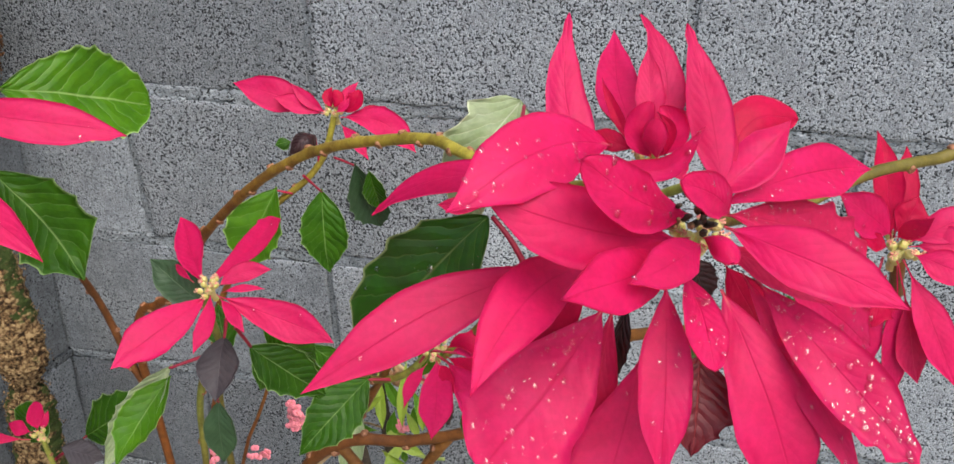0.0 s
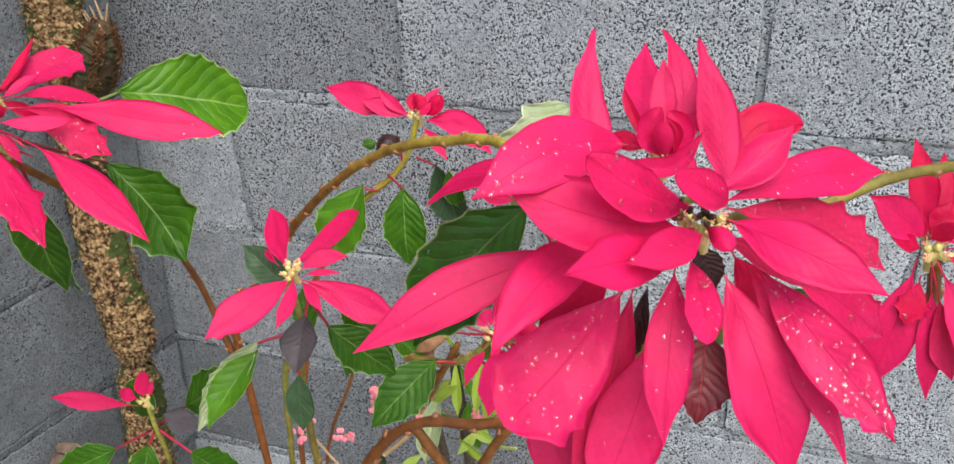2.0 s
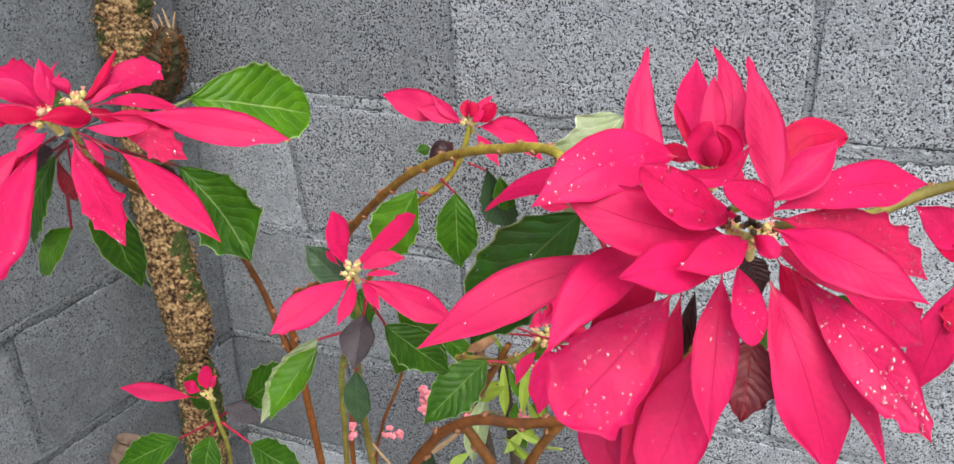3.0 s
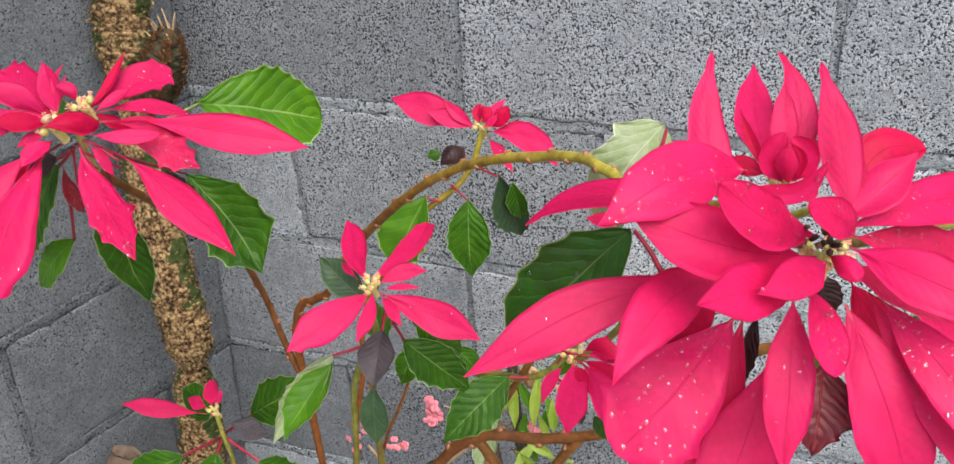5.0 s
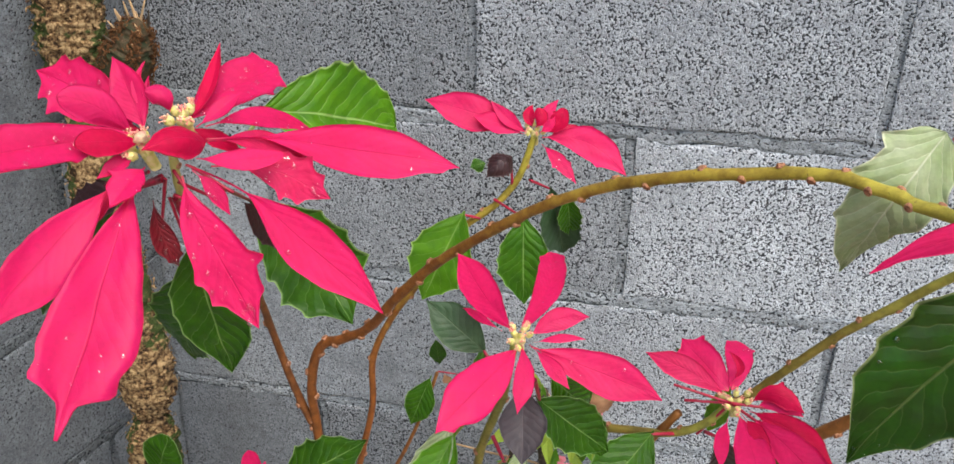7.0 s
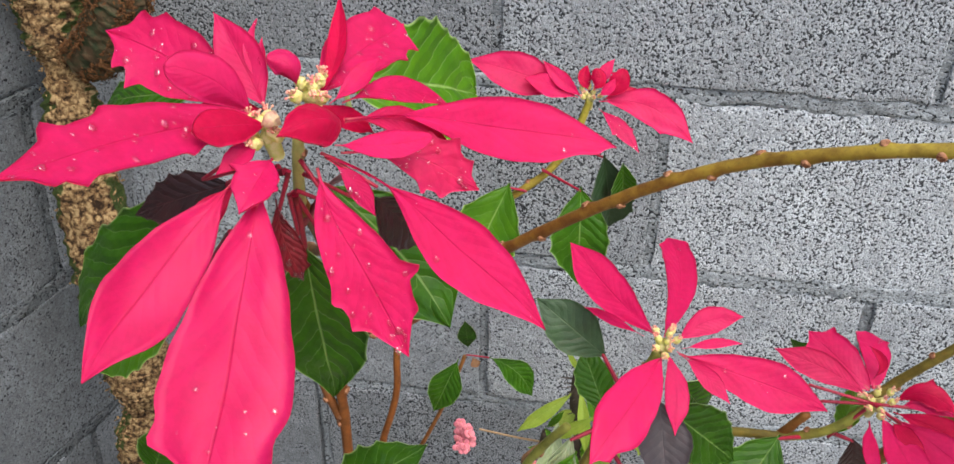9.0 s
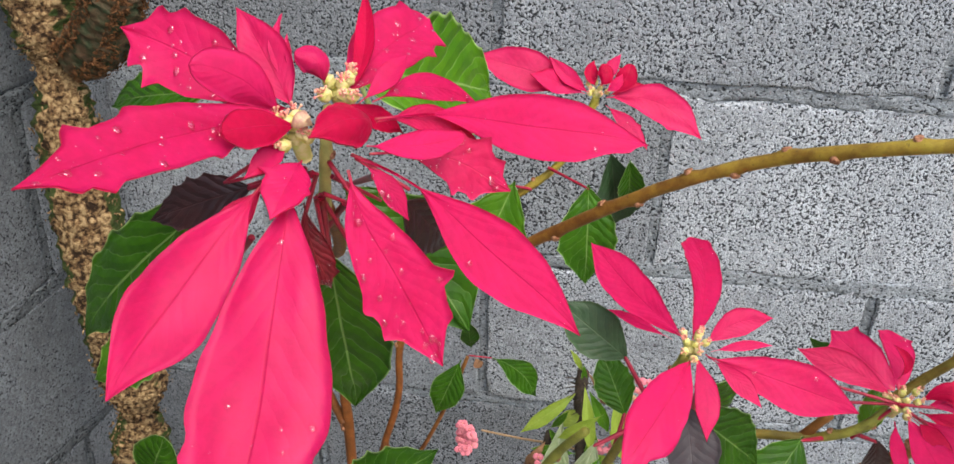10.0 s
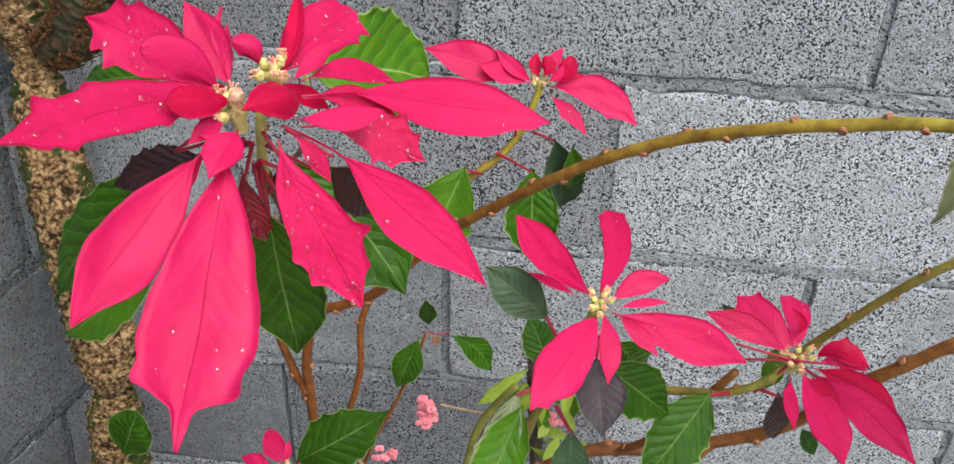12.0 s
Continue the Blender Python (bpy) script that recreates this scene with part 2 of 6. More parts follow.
CYATHIUM = plain("cream_green_flower_cup", (0.50, 0.49, 0.10), (0.64, 0.52, 0.25), 420.0, 0.5, 0.3, 0.0008)
STAMEN = plain("pink_cream_stamens", (0.74, 0.52, 0.30), (0.70, 0.16, 0.16), 500.0, 0.5)
SEED = plain("pinkish_seed_capsule", (0.42, 0.20, 0.15), (0.55, 0.42, 0.22), 500.0, 0.5, 0.3, 0.0006)
PINK = plain("pink_petal", (0.80, 0.27, 0.31), (0.74, 0.19, 0.25), 160.0, 0.55, 0.3, 0.0006)
PINK_EYE = plain("flower_eye", (0.62, 0.10, 0.14), (0.66, 0.30, 0.16), 400.0, 0.6)
DRY = plain("dry_brown_leaf", (0.30, 0.17, 0.085), (0.20, 0.10, 0.05), 110.0, 0.85, 0.6, 0.0015, 0.2)
TWIG = plain("tan_twig", (0.42, 0.29, 0.15), (0.34, 0.22, 0.11), 140.0, 0.7, 0.4)
SPINE_STEM = plain("thorny_grey_brown_stem", (0.085, 0.065, 0.045), (0.05, 0.04, 0.03), 160.0, 0.8, 0.6, 0.002, 0.2)
SOIL = plain("bounce_soil", (0.21, 0.18, 0.14), (0.28, 0.25, 0.20), 40.0, 0.95, 0.8, 0.006, 0.2)
ROCK = plain("brown_rubble_stone", (0.17, 0.12, 0.085), (0.11, 0.08, 0.06), 45.0, 0.9, 0.7, 0.004, 0.2)


def corky():
    """Old cactus trunk: scabby tan cork with crevices, and green skin along the flank that the cork has not closed over."""
    m, nt, p = material("corky_cactus_bark")
    pos = position(nt)
    cell, fine = voronoi(nt, pos, 200.0), noise_tex(nt, pos, 300.0, 5.0, 0.7)
    broad, mid = noise_tex(nt, pos, 26.0, 3.0, 0.6), noise_tex(nt, pos, 95.0, 4.0, 0.65)
    h = mth(nt, "SUBTRACT", mth(nt, "ADD", fine, mth(nt, "MULTIPLY", mid, 0.9)), mth(nt, "MULTIPLY", cell, 0.45))
    col = ramp(nt, h, [(0.54, (0.030, 0.015, 0.006)), (0.68, (0.19, 0.11, 0.046)), (0.90, (0.46, 0.32, 0.155))])
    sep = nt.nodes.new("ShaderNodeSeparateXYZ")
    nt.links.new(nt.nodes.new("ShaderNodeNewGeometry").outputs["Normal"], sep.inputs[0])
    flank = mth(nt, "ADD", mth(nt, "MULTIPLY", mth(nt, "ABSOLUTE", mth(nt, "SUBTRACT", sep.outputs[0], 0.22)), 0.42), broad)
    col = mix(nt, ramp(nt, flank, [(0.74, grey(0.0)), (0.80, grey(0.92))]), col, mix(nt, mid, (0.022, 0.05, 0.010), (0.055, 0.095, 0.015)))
    nt.links.new(col, p.inputs["Base Color"])
    p.inputs["Roughness"].default_value, p.inputs["Specular IOR Level"].default_value = 0.85, 0.25
    nt.links.new(bump(nt, h, 0.9, 0.006), p.inputs["Normal"])
    return m


CORK = corky()
SCAB = plain("cork_scab", (0.42, 0.28, 0.135), (0.055, 0.027, 0.012), 260.0, 0.95, 0.8, 0.003, 0.1)
RUST_SCAB = plain("rusty_cork_scab", (0.16, 0.075, 0.030), (0.055, 0.026, 0.012), 260.0, 0.95, 0.8, 0.003, 0.1)
DARK_CORK = plain("dark_cactus_skin", (0.018, 0.030, 0.010), (0.075, 0.045, 0.022), 120.0, 0.8, 0.8, 0.003, 0.3)


def droplet_glass():
    """Clear water: what lies below shows through, the sky shines on it."""
    m, nt, p = material("water")
    clear = nt.nodes.new("ShaderNodeBsdfTransparent")
    clear.inputs["Color"].default_value = (1.0, 0.97, 0.98, 1.0)
    gloss = nt.nodes.new("ShaderNodeBsdfGlossy")
    gloss.inputs["Color"].default_value = (1.0, 1.0, 1.0, 1.0)
    gloss.inputs["Roughness"].default_value = 0.04
    fres = nt.nodes.new("ShaderNodeFresnel")
    fres.inputs["IOR"].default_value = 1.36
    ms = nt.nodes.new("ShaderNodeMixShader")
    nt.links.new(mth(nt, "ADD", mth(nt, "MULTIPLY", fres.outputs[0], 2.3), 0.02, clamp=True), ms.inputs[0])
    nt.links.new(clear.outputs[0], ms.inputs[1])
    nt.links.new(gloss.outputs[0], ms.inputs[2])
    nt.links.new(ms.outputs[0], nt.nodes["Material Output"].inputs["Surface"])
    return m


WATER = droplet_glass()


# ---- mesh helpers ----
def link_mesh(name, bm, mats, parent=None, label="", smooth=True):
    data = bpy.data.meshes.new(name)
    bm.to_mesh(data)
    bm.free()
    for mt in (mats if isinstance(mats, (list, tuple)) else [mats]):
        data.materials.append(mt)
    if smooth:
        data.shade_smooth()
    ob = new(name, data)
    if parent is not None:
        while parent.parent is not None and parent.parent.parent is not None:
            parent = parent.parent
        ob.parent = parent
    return tagged(ob, label)


def part(name, bm, mats, parent, label=""):
    return link_mesh(name, bm, mats, parent, label)


def thing(name, label, category, kind="", group=""):
    return tagged(new(name), label, category, group, kind)


def spline(pts, steps):
    """Smooth line through pts, with no overshoot where their spacing changes."""
    pts = [Vector(q) for q in pts]
    gaps = [max(1e-6, (q - p_).length) for p_, q in zip(pts, pts[1:])]
    slopes = [(pts[1] - pts[0]) / gaps[0]]
    for i in range(1, len(pts) - 1):
        before, after = (pts[i] - pts[i - 1]) / gaps[i - 1], (pts[i + 1] - pts[i]) / gaps[i]
        slopes.append((before * gaps[i] + after * gaps[i - 1]) / (gaps[i - 1] + gaps[i]))
    slopes.append((pts[-1] - pts[-2]) / gaps[-1])
    if len(pts) > 2:
        slopes[0], slopes[-1] = slopes[0] * 1.5 - slopes[1] * 0.5, slopes[-1] * 1.5 - slopes[-2] * 0.5
    out = []
    for i, gap in enumerate(gaps):
        for k in range(steps):
            f = k / steps
            out.append(pts[i] * (2 * f ** 3 - 3 * f * f + 1) + pts[i + 1] * (3 * f * f - 2 * f ** 3) + (slopes[i] * (f ** 3 - 2 * f * f + f) + slopes[i + 1] * (f ** 3 - f * f)) * gap)
    return out + [pts[-1]]


def tube(bm, pts, radii, sides=10, steps=6, rough=0.0, seed=0.0, flat=1.0, cap=True):
    """A tapering tube along pts; radii: one for each point. Returns the line and its radii."""
    line = spline(pts, steps)
    n = len(line)
    rr = [np.interp(i / (n - 1) * (len(radii) - 1), range(len(radii)), radii) for i in range(n)]
    uvl = bm.loops.layers.uv.verify()
    rings, side = [], None
    for i, q in enumerate(line):
        d = (line[min(i + 1, n - 1)] - line[max(i - 1, 0)]).normalized()
        if side is None:
            side = d.cross(Vector((0.3, -1, 0.2))).normalized()
        side = (side - d * side.dot(d)).normalized()
        up = d.cross(side)
        ring = []
        for k in range(sides):
            a = 2 * math.pi * k / sides
            r = rr[i]
            if rough:
                r *= 1 + rough * noise.noise(Vector((math.cos(a) * 2.2 + seed, math.sin(a) * 2.2, i * 0.45 + seed)))
            ring.append(bm.verts.new(q + side * (r * math.cos(a)) + up * (r * flat * math.sin(a))))
        rings.append(ring)
    for i in range(n - 1):
        for k in range(sides):
            k2 = (k + 1) % sides
            f = bm.faces.new((rings[i][k], rings[i][k2], rings[i + 1][k2], rings[i + 1][k]))
            for lp, (uu, vv) in zip(f.loops, ((i, k), (i, k + 1), (i + 1, k + 1), (i + 1, k))):
                lp[uvl].uv = (uu / (n - 1), vv / sides)
    if cap:
        for ring, q, e in ((rings[0], line[0], line[0] - line[1]), (rings[-1], line[-1], line[-1] - line[-2])):
            c = bm.verts.new(q + e.normalized() * rr[0 if ring is rings[0] else -1] * 0.5)
            for k in range(sides):
                f = bm.faces.new((ring[k], ring[(k + 1) % sides], c))
                for lp in f.loops:
                    lp[uvl].uv = (0.0 if ring is rings[0] else 1.0, 0.0)
    return line, rr


def unit_ball(detail):
    bm = bmesh.new()
    bmesh.ops.create_icosphere(bm, subdivisions=detail, radius=1.0)
    bm.verts.ensure_lookup_table()
    got = [v.co.copy() for v in bm.verts], [tuple(v.index for v in f.verts) for f in bm.faces]
    bm.free()
    return got


BALLS = {d: unit_ball(d) for d in (1, 2)}


def blob(bm, at, r, squash=(1, 1, 1), turn=None, detail=1, rough=0.0):
    """A small rounded lump."""
    at = Vector(at)
    turn = turn if turn is not None else Matrix.Identity(3)
    verts = []
    for c in BALLS[detail][0]:
        k = r * (1 + (rough * noise.noise(c * 1.4 + at * 900) if rough else 0.0))
        verts.append(bm.verts.new(at + turn @ Vector((c.x * squash[0], c.y * squash[1], c.z * squash[2])) * k))
    for f in BALLS[detail][1]:
        bm.faces.new([verts[n] for n in f])
    return verts


def facing(axis, hint):
    """The blade's normal: hint made square to the axis."""
    a = axis.normalized()
    n = Vector(hint) - a * Vector(hint).dot(a)
    return n.normalized() if n.length > 1e-4 else a.orthogonal().normalized()


VIEW = Vector((0.12, -0.80, 0.58))


def blade(bm, base, tip, width, hint=VIEW, arch=0.06, fold=0.06, cup=0.0, teeth=0.0, nteeth=3, stalk=0.10, full=0.52, wave=0.05, seed=0.0, twist=0.0, bend=0.0, side_bend=0.0, thick=0.0005, rows=34, cols=10, point=1.0, blunt=False, hook=None, tail=0.0, ripple=0.004, heel=1.12, via=(), lobes=()):
    """A leaf blade from base to tip: top sheet (slot 0) and underside (slot 1).
    arch: rise of the middle; fold: V of the halves; cup: halves curling; full: where it is widest; bend: the tip's droop;
    via: points that its midrib passes; lobes: (place along, side, size) of single pointed teeth; side 1 is to the right of one looking at the tip."""
    base, tip = Vector(base), Vector(tip)
    rows = 46 if lobes else rows
    line = spline([base, *via, tip], 24) if via else None
    gone = np.cumsum([0.0] + [(q - p_).length for p_, q in zip(line, line[1:])]) if via else None
    axis = tip - base
    length = axis.length
    nrm = facing(axis, hint)
    side = axis.normalized().cross(nrm)
    uvl = bm.loops.layers.uv.verify()
    top_at = max(0.12, min(0.88, (full - stalk) / (1 - stalk)))
    hook = 0.022 * math.sin(seed * 5.3) if hook is None else hook
    sheets = []
    for lay in (0, 1):
        grid = []
        for i in range(rows + 1):
            u = i / rows
            x = max(0.0, min(1.0, (u - stalk) / (1 - stalk - tail)))
            if x < top_at:
                h = math.sin(0.5 * math.pi * x / top_at) ** heel
            else:
                h = max(0.0, math.cos(0.5 * math.pi * (x - top_at) / (1 - top_at))) ** (0.55 if blunt else 0.92)
            if not blunt and not tail:
                h *= 1 - 0.38 * point * max(0.0, (u - 0.74) / 0.26) ** 1.1
            if tail:
                h = max(h, min(0.22, 0.035 + 0.16 * (1 - u) / tail) if u > 0.5 else 0.0)
            h *= 1 + 0.025 * math.sin(u * 17.0 + seed * 4.1) + 0.012 * math.sin(u * 41.0 + seed)
            h = max(h, 0.028 * (1 - u) + 0.012)
            if line:
                run = float(np.interp(u * gone[-1], gone, range(len(line))))
                k = min(int(run), len(line) - 2)
                middle = line[k].lerp(line[k + 1], run - k)
                way = (line[k + 1] - line[k]).normalized()
                nrm = facing(way, hint)
                side = way.cross(nrm)
            else:
                middle = base + axis * u
            centre = middle + nrm * (length * (arch * 4 * u * (1 - u) - bend * u * u * u)) + side * (length * (side_bend * 4 * u * (1 - u) + hook * max(0.0, (u - 0.78) / 0.22) ** 2))
            tw = twist * u
            sd = side * math.cos(tw) + nrm * math.sin(tw)
            nn = nrm * math.cos(tw) - side * math.sin(tw)
            row = []
            for j in range(cols + 1):
                v = 2 * j / cols - 1
                hh = h
                if teeth and 0.22 < u < 0.98:
                    ph = (u - 0.22) / 0.76 * nteeth + (0.35 if v > 0 else 0.0) + 0.25 * math.sin(seed * 3.1)
                    tooth = abs(2 * (ph % 1.0) - 1) ** 2.6
                    hh = h * (1 + teeth * (tooth - 0.28) * abs(v) ** 4 * (0.5 + u * 0.8))
                for at_u, at_side, size in lobes:
                    if at_side * v > 0:
                        hh += size * max(0.0, 1 - abs(u - at_u) / (0.075 if u < at_u else 0.035)) ** 1.2 * abs(v) ** 3
                w = 0.5 * width * hh
                lift = w * (fold * abs(v) + cup * v * v) + wave * width * abs(v) ** 1.5 * math.sin(u * 9.0 + seed * 2.3 + (1.9 if v > 0 else 0.0)) * h * 0.6
                lift += ripple * width * math.sin(u * 50.0 - abs(v) * 5.0 + seed) * abs(v) * (1 - abs(v) * 0.5) * min(1.0, h * 1.5)
                lift += 0.04 * width * noise.noise(Vector((u * 5 + seed * 7.7, v * 2.0, seed)))
                q = centre + sd * (w * v) + nn * (lift - lay * thick)
                row.append(bm.verts.new(q))
            grid.append(row)
        sheets.append(grid)
        for i in range(rows):
            for j in range(cols):
                quad = (grid[i][j], grid[i][j + 1], grid[i + 1][j + 1], grid[i + 1][j])
                f = bm.faces.new(quad[::-1] if lay else quad)
                f.material_index = lay
                us = ((i, j), (i, j + 1), (i + 1, j + 1), (i + 1, j))
                for lp, (a, b) in zip(f.loops, us[::-1] if lay else us):
                    lp[uvl].uv = (a / rows, b / cols)
    top, bot = sheets
    rim = [(i, 0) for i in range(rows + 1)] + [(rows, j) for j in range(1, cols + 1)] + [(i, cols) for i in range(rows - 1, -1, -1)] + [(0, j) for j in range(cols - 1, 0, -1)]
    for (a, b), (c, d) in zip(rim, rim[1:] + rim[:1]):
        f = bm.faces.new((top[c][d], top[a][b], bot[a][b], bot[c][d]))
        for lp, (p_, q_) in zip(f.loops, ((c, d), (a, b), (a, b), (c, d))):
            lp[uvl].uv = (p_ / rows, q_ / cols)
    return top, nrm


COUNT = [0]


def petal(parent, base, tip, width, drops=0, mats=None, name="bract", label="", stalk_to=None, **shape):
    """One bract or leaf blade, with its own water drops where the rain has stayed on it."""
    COUNT[0] += 1
    seed = COUNT[0] * 1.37
    bm = bmesh.new()
    top, nrm = blade(bm, base, tip, width, seed=seed, **shape)
    spots = []
    if drops:
        rng = random.Random(COUNT[0] * 13 + 5)
        rows, cols = len(top) - 1, len(top[0]) - 1
        for _ in range(int(drops * 1.75)):
            i, j = rng.randint(6, rows - 3), rng.randint(1, cols - 1)
            q = top[i][j].co.lerp(top[i + 1][j].co, rng.random()).lerp(top[i][j + 1 if j < cols else j].co, rng.random() * 0.5)
            spots.append((q.copy(), (top[i + 1][j].co - top[i][j].co).cross(top[i][j].co - top[i][j - 1].co).normalized(), rng.random()))
    ob = part(name, bm, mats or [BRACT, BRACT_UNDER], parent, label)
    if spots:
        dm = bmesh.new()
        rng = random.Random(COUNT[0])
        for q, nv, big in spots:
            if nv.dot(nrm) < 0:
                nv = -nv
            r = 0.00018 + 0.00105 * big ** 3.2
            blob(dm, q + nv * r * 0.08, r, (1.0, 1.0 + 0.45 * rng.random(), 0.42), nv.to_track_quat("Z", "Y").to_matrix(), 2 if big > 0.6 else 1)
        tagged(part("dew", dm, WATER, ob, "clear rain drops on the bract"), kind="stuff")
    return ob


def stalk(parent, pts, r0, r1, mat, name="leafstalk", label=""):
    bm = bmesh.new()
    tube(bm, pts, [r0, r1] if len(pts) == 2 else list(np.linspace(r0, r1, len(pts))), 8, 6)
    return part(name, bm, mat, parent, label)


def stem(parent, pts, r0, r1, mat, name="branch", label="", scars=0, seed=1, sides=12):
    """A branch with its leaf scars, swollen and a little kinked at each."""
    bm = bmesh.new()
    rng = random.Random(seed)
    radii = list(np.linspace(r0, r1, len(pts)))
    line, rr = tube(bm, pts, radii, sides, 8, 0.10, seed)
    marks = []
    for k in range(scars):
        i = int((k + 0.5 + 0.3 * (rng.random() - 0.5)) / scars * (len(line) - 1))
        d = (line[min(i + 1, len(line) - 1)] - line[max(i - 1, 0)]).normalized()
        out = (d.cross(Vector((0.2, -0.75, 0.6))).normalized() * (1 if k % 2 else -1) + Vector((0.1, -0.8, 0.5)) * (0.15 + 0.6 * rng.random())).normalized()
        marks.append((line[i], (out - d * out.dot(d)).normalized(), rr[i], d))
    for v in bm.verts:
        for at, out, r, d in marks:
            rel = v.co - at
            far = abs(rel.dot(d))
            if far < r * 2.2 and rel.length < r * 3.5:
                v.co += out * r * 0.46 * (1 - far / (r * 2.2)) * max(0.0, rel.normalized().dot(out))
    ob = part(name, bm, mat, parent, label)
    for at, out, r, d in marks:
        bs = bmesh.new()
        turn = Matrix((d, out.cross(d), out)).transposed()
        n = 10
        rings = []
        for rad, up in ((0.74, 0.98), (0.68, 1.46), (0.50, 1.60), (0.30, 1.44), (0.10, 1.52)):
            rings.append([bs.verts.new(at + turn @ Vector((rad * r * math.cos(2 * math.pi * q / n), rad * r * 1.15 * math.sin(2 * math.pi * q / n), up * r))) for q in range(n)])
        for a, b in zip(rings, rings[1:]):
            for q in range(n):
                bs.faces.new((a[q], a[(q + 1) % n], b[(q + 1) % n], b[q]))
        bs.faces.new(rings[-1])
        part("leaf_scar", bs, SCAR, ob)
    return ob


# ---- the walls of the corner ----
WALL_X, WALL_TOP = -0.388, 2.0
DEPTH = 0.14


def block(parent, origin, right, x0, x1, z0, z1, tone, mat, seed):
    """One concrete block with worn edges; right: the wall's direction to the viewer's right, its face looks to right x up turned out."""
    out = Vector((right.y, -right.x, 0))
    xa, xb, za, zb = x0 + 0.005, x1 - 0.005, z0 + 0.0075, z1 - 0.0075
    rim_at = [0.0, 0.0015, 0.004]
    xs = [*rim_at, *np.linspace(0.009, xb - xa - 0.009, max(5, int((xb - xa) / 0.010))), *[xb - xa - q for q in rim_at[::-1]]]
    zs = [*rim_at, *np.linspace(0.009, zb - za - 0.009, 18), *[zb - za - q for q in rim_at[::-1]]]
    nx, nz = len(xs) - 1, len(zs) - 1
    rng = random.Random(seed)
    proud, tilt = rng.uniform(-0.0015, 0.002), rng.uniform(-0.002, 0.002)
    bm = bmesh.new()
    front, back = [], []
    for i in range(nx + 1):
        colf, colb = [], []
        for j in range(nz + 1):
            fx, fz = xs[i] / (xb - xa), zs[j] / (zb - za)
            x, z = xa + (xb - xa) * fx, za + (zb - za) * fz
            edge = min(fx * (xb - xa), (1 - fx) * (xb - xa), fz * (zb - za), (1 - fz) * (zb - za))
            nz1 = noise.noise(Vector((x * 28 + seed, z * 28, seed * 0.7)))
            ch = max(0.0, 1 - edge / 0.004) * max(0.0, 0.0006 + 0.0045 * nz1)
            if i in (0, nx):
                x += 0.0022 * noise.noise(Vector((z * 45, seed * 1.3, fx * 9)))
            if j in (0, nz):
                z += 0.0026 * noise.noise(Vector((x * 45, seed * 2.1, fz * 9))) + 0.0030 * noise.noise(Vector((x * 14, seed * 1.7, fz * 5)))
            d = proud + tilt * (fx - 0.5) * 2 + 0.0013 * noise.noise(Vector((x * 12, z * 12, seed))) + 0.0006 * noise.noise(Vector((x * 60, z * 60, seed))) - ch
            colf.append(bm.verts.new(origin + right * x + Vector((0, 0, z)) + out * d))
            colb.append(bm.verts.new(origin + right * x + Vector((0, 0, z)) - out * 0.05) if i in (0, nx) or j in (0, nz) else None)
        front.append(colf)
        back.append(colb)
    for i in range(nx):
        for j in range(nz):
            bm.faces.new((front[i][j], front[i + 1][j], front[i + 1][j + 1], front[i][j + 1]))
    rim = [(i, 0) for i in range(nx)] + [(nx, j) for j in range(nz)] + [(i, nz) for i in range(nx, 0, -1)] + [(0, j) for j in range(nz, 0, -1)]
    for (a, b), (c, d) in zip(rim, rim[1:] + rim[:1]):
        bm.faces.new((front[a][b], back[a][b], back[c][d], front[c][d]))
    ob = link_mesh("block", bm, mat, parent)
    ob.color = (tone, tone, tone, 1.0)
    return ob


def slab(name, lo, hi, mat, label, category):
    bm = bmesh.new()
    bmesh.ops.create_cube(bm, size=1.0, matrix=Matrix.Translation((Vector(lo) + Vector(hi)) / 2) @ Matrix.Diagonal((hi[0] - lo[0], hi[1] - lo[1], hi[2] - lo[2], 1)))
    ob = link_mesh(name, bm, mat, None, label, False)
    ob.color = (0.25, 0.25, 0.25, 1)
    return tagged(ob, "", category, "", "structure")


bed = 0.2
wall_back = slab("wall_back", (WALL_X - DEPTH, 0.014, 0.0), (2.4, DEPTH, WALL_TOP), MORTAR, "grey concrete block wall with thin recessed mortar joints", "wall")
wall_left = slab("wall_left", (-DEPTH, -2.6, 0.0), (-0.014, 0.02, WALL_TOP), MORTAR, "cement-washed concrete block wall, shade put into its dark grey tone", "wall")
TURN_LEFT = -13.0
turn_left = pose(WALL_X, 0, 0, 0, 0, TURN_LEFT)
wall_left.data.transform(turn_left)
EAST, NORTH = Vector((1, 0, 0)), turn_left.to_3x3() @ Vector((0, 1, 0))


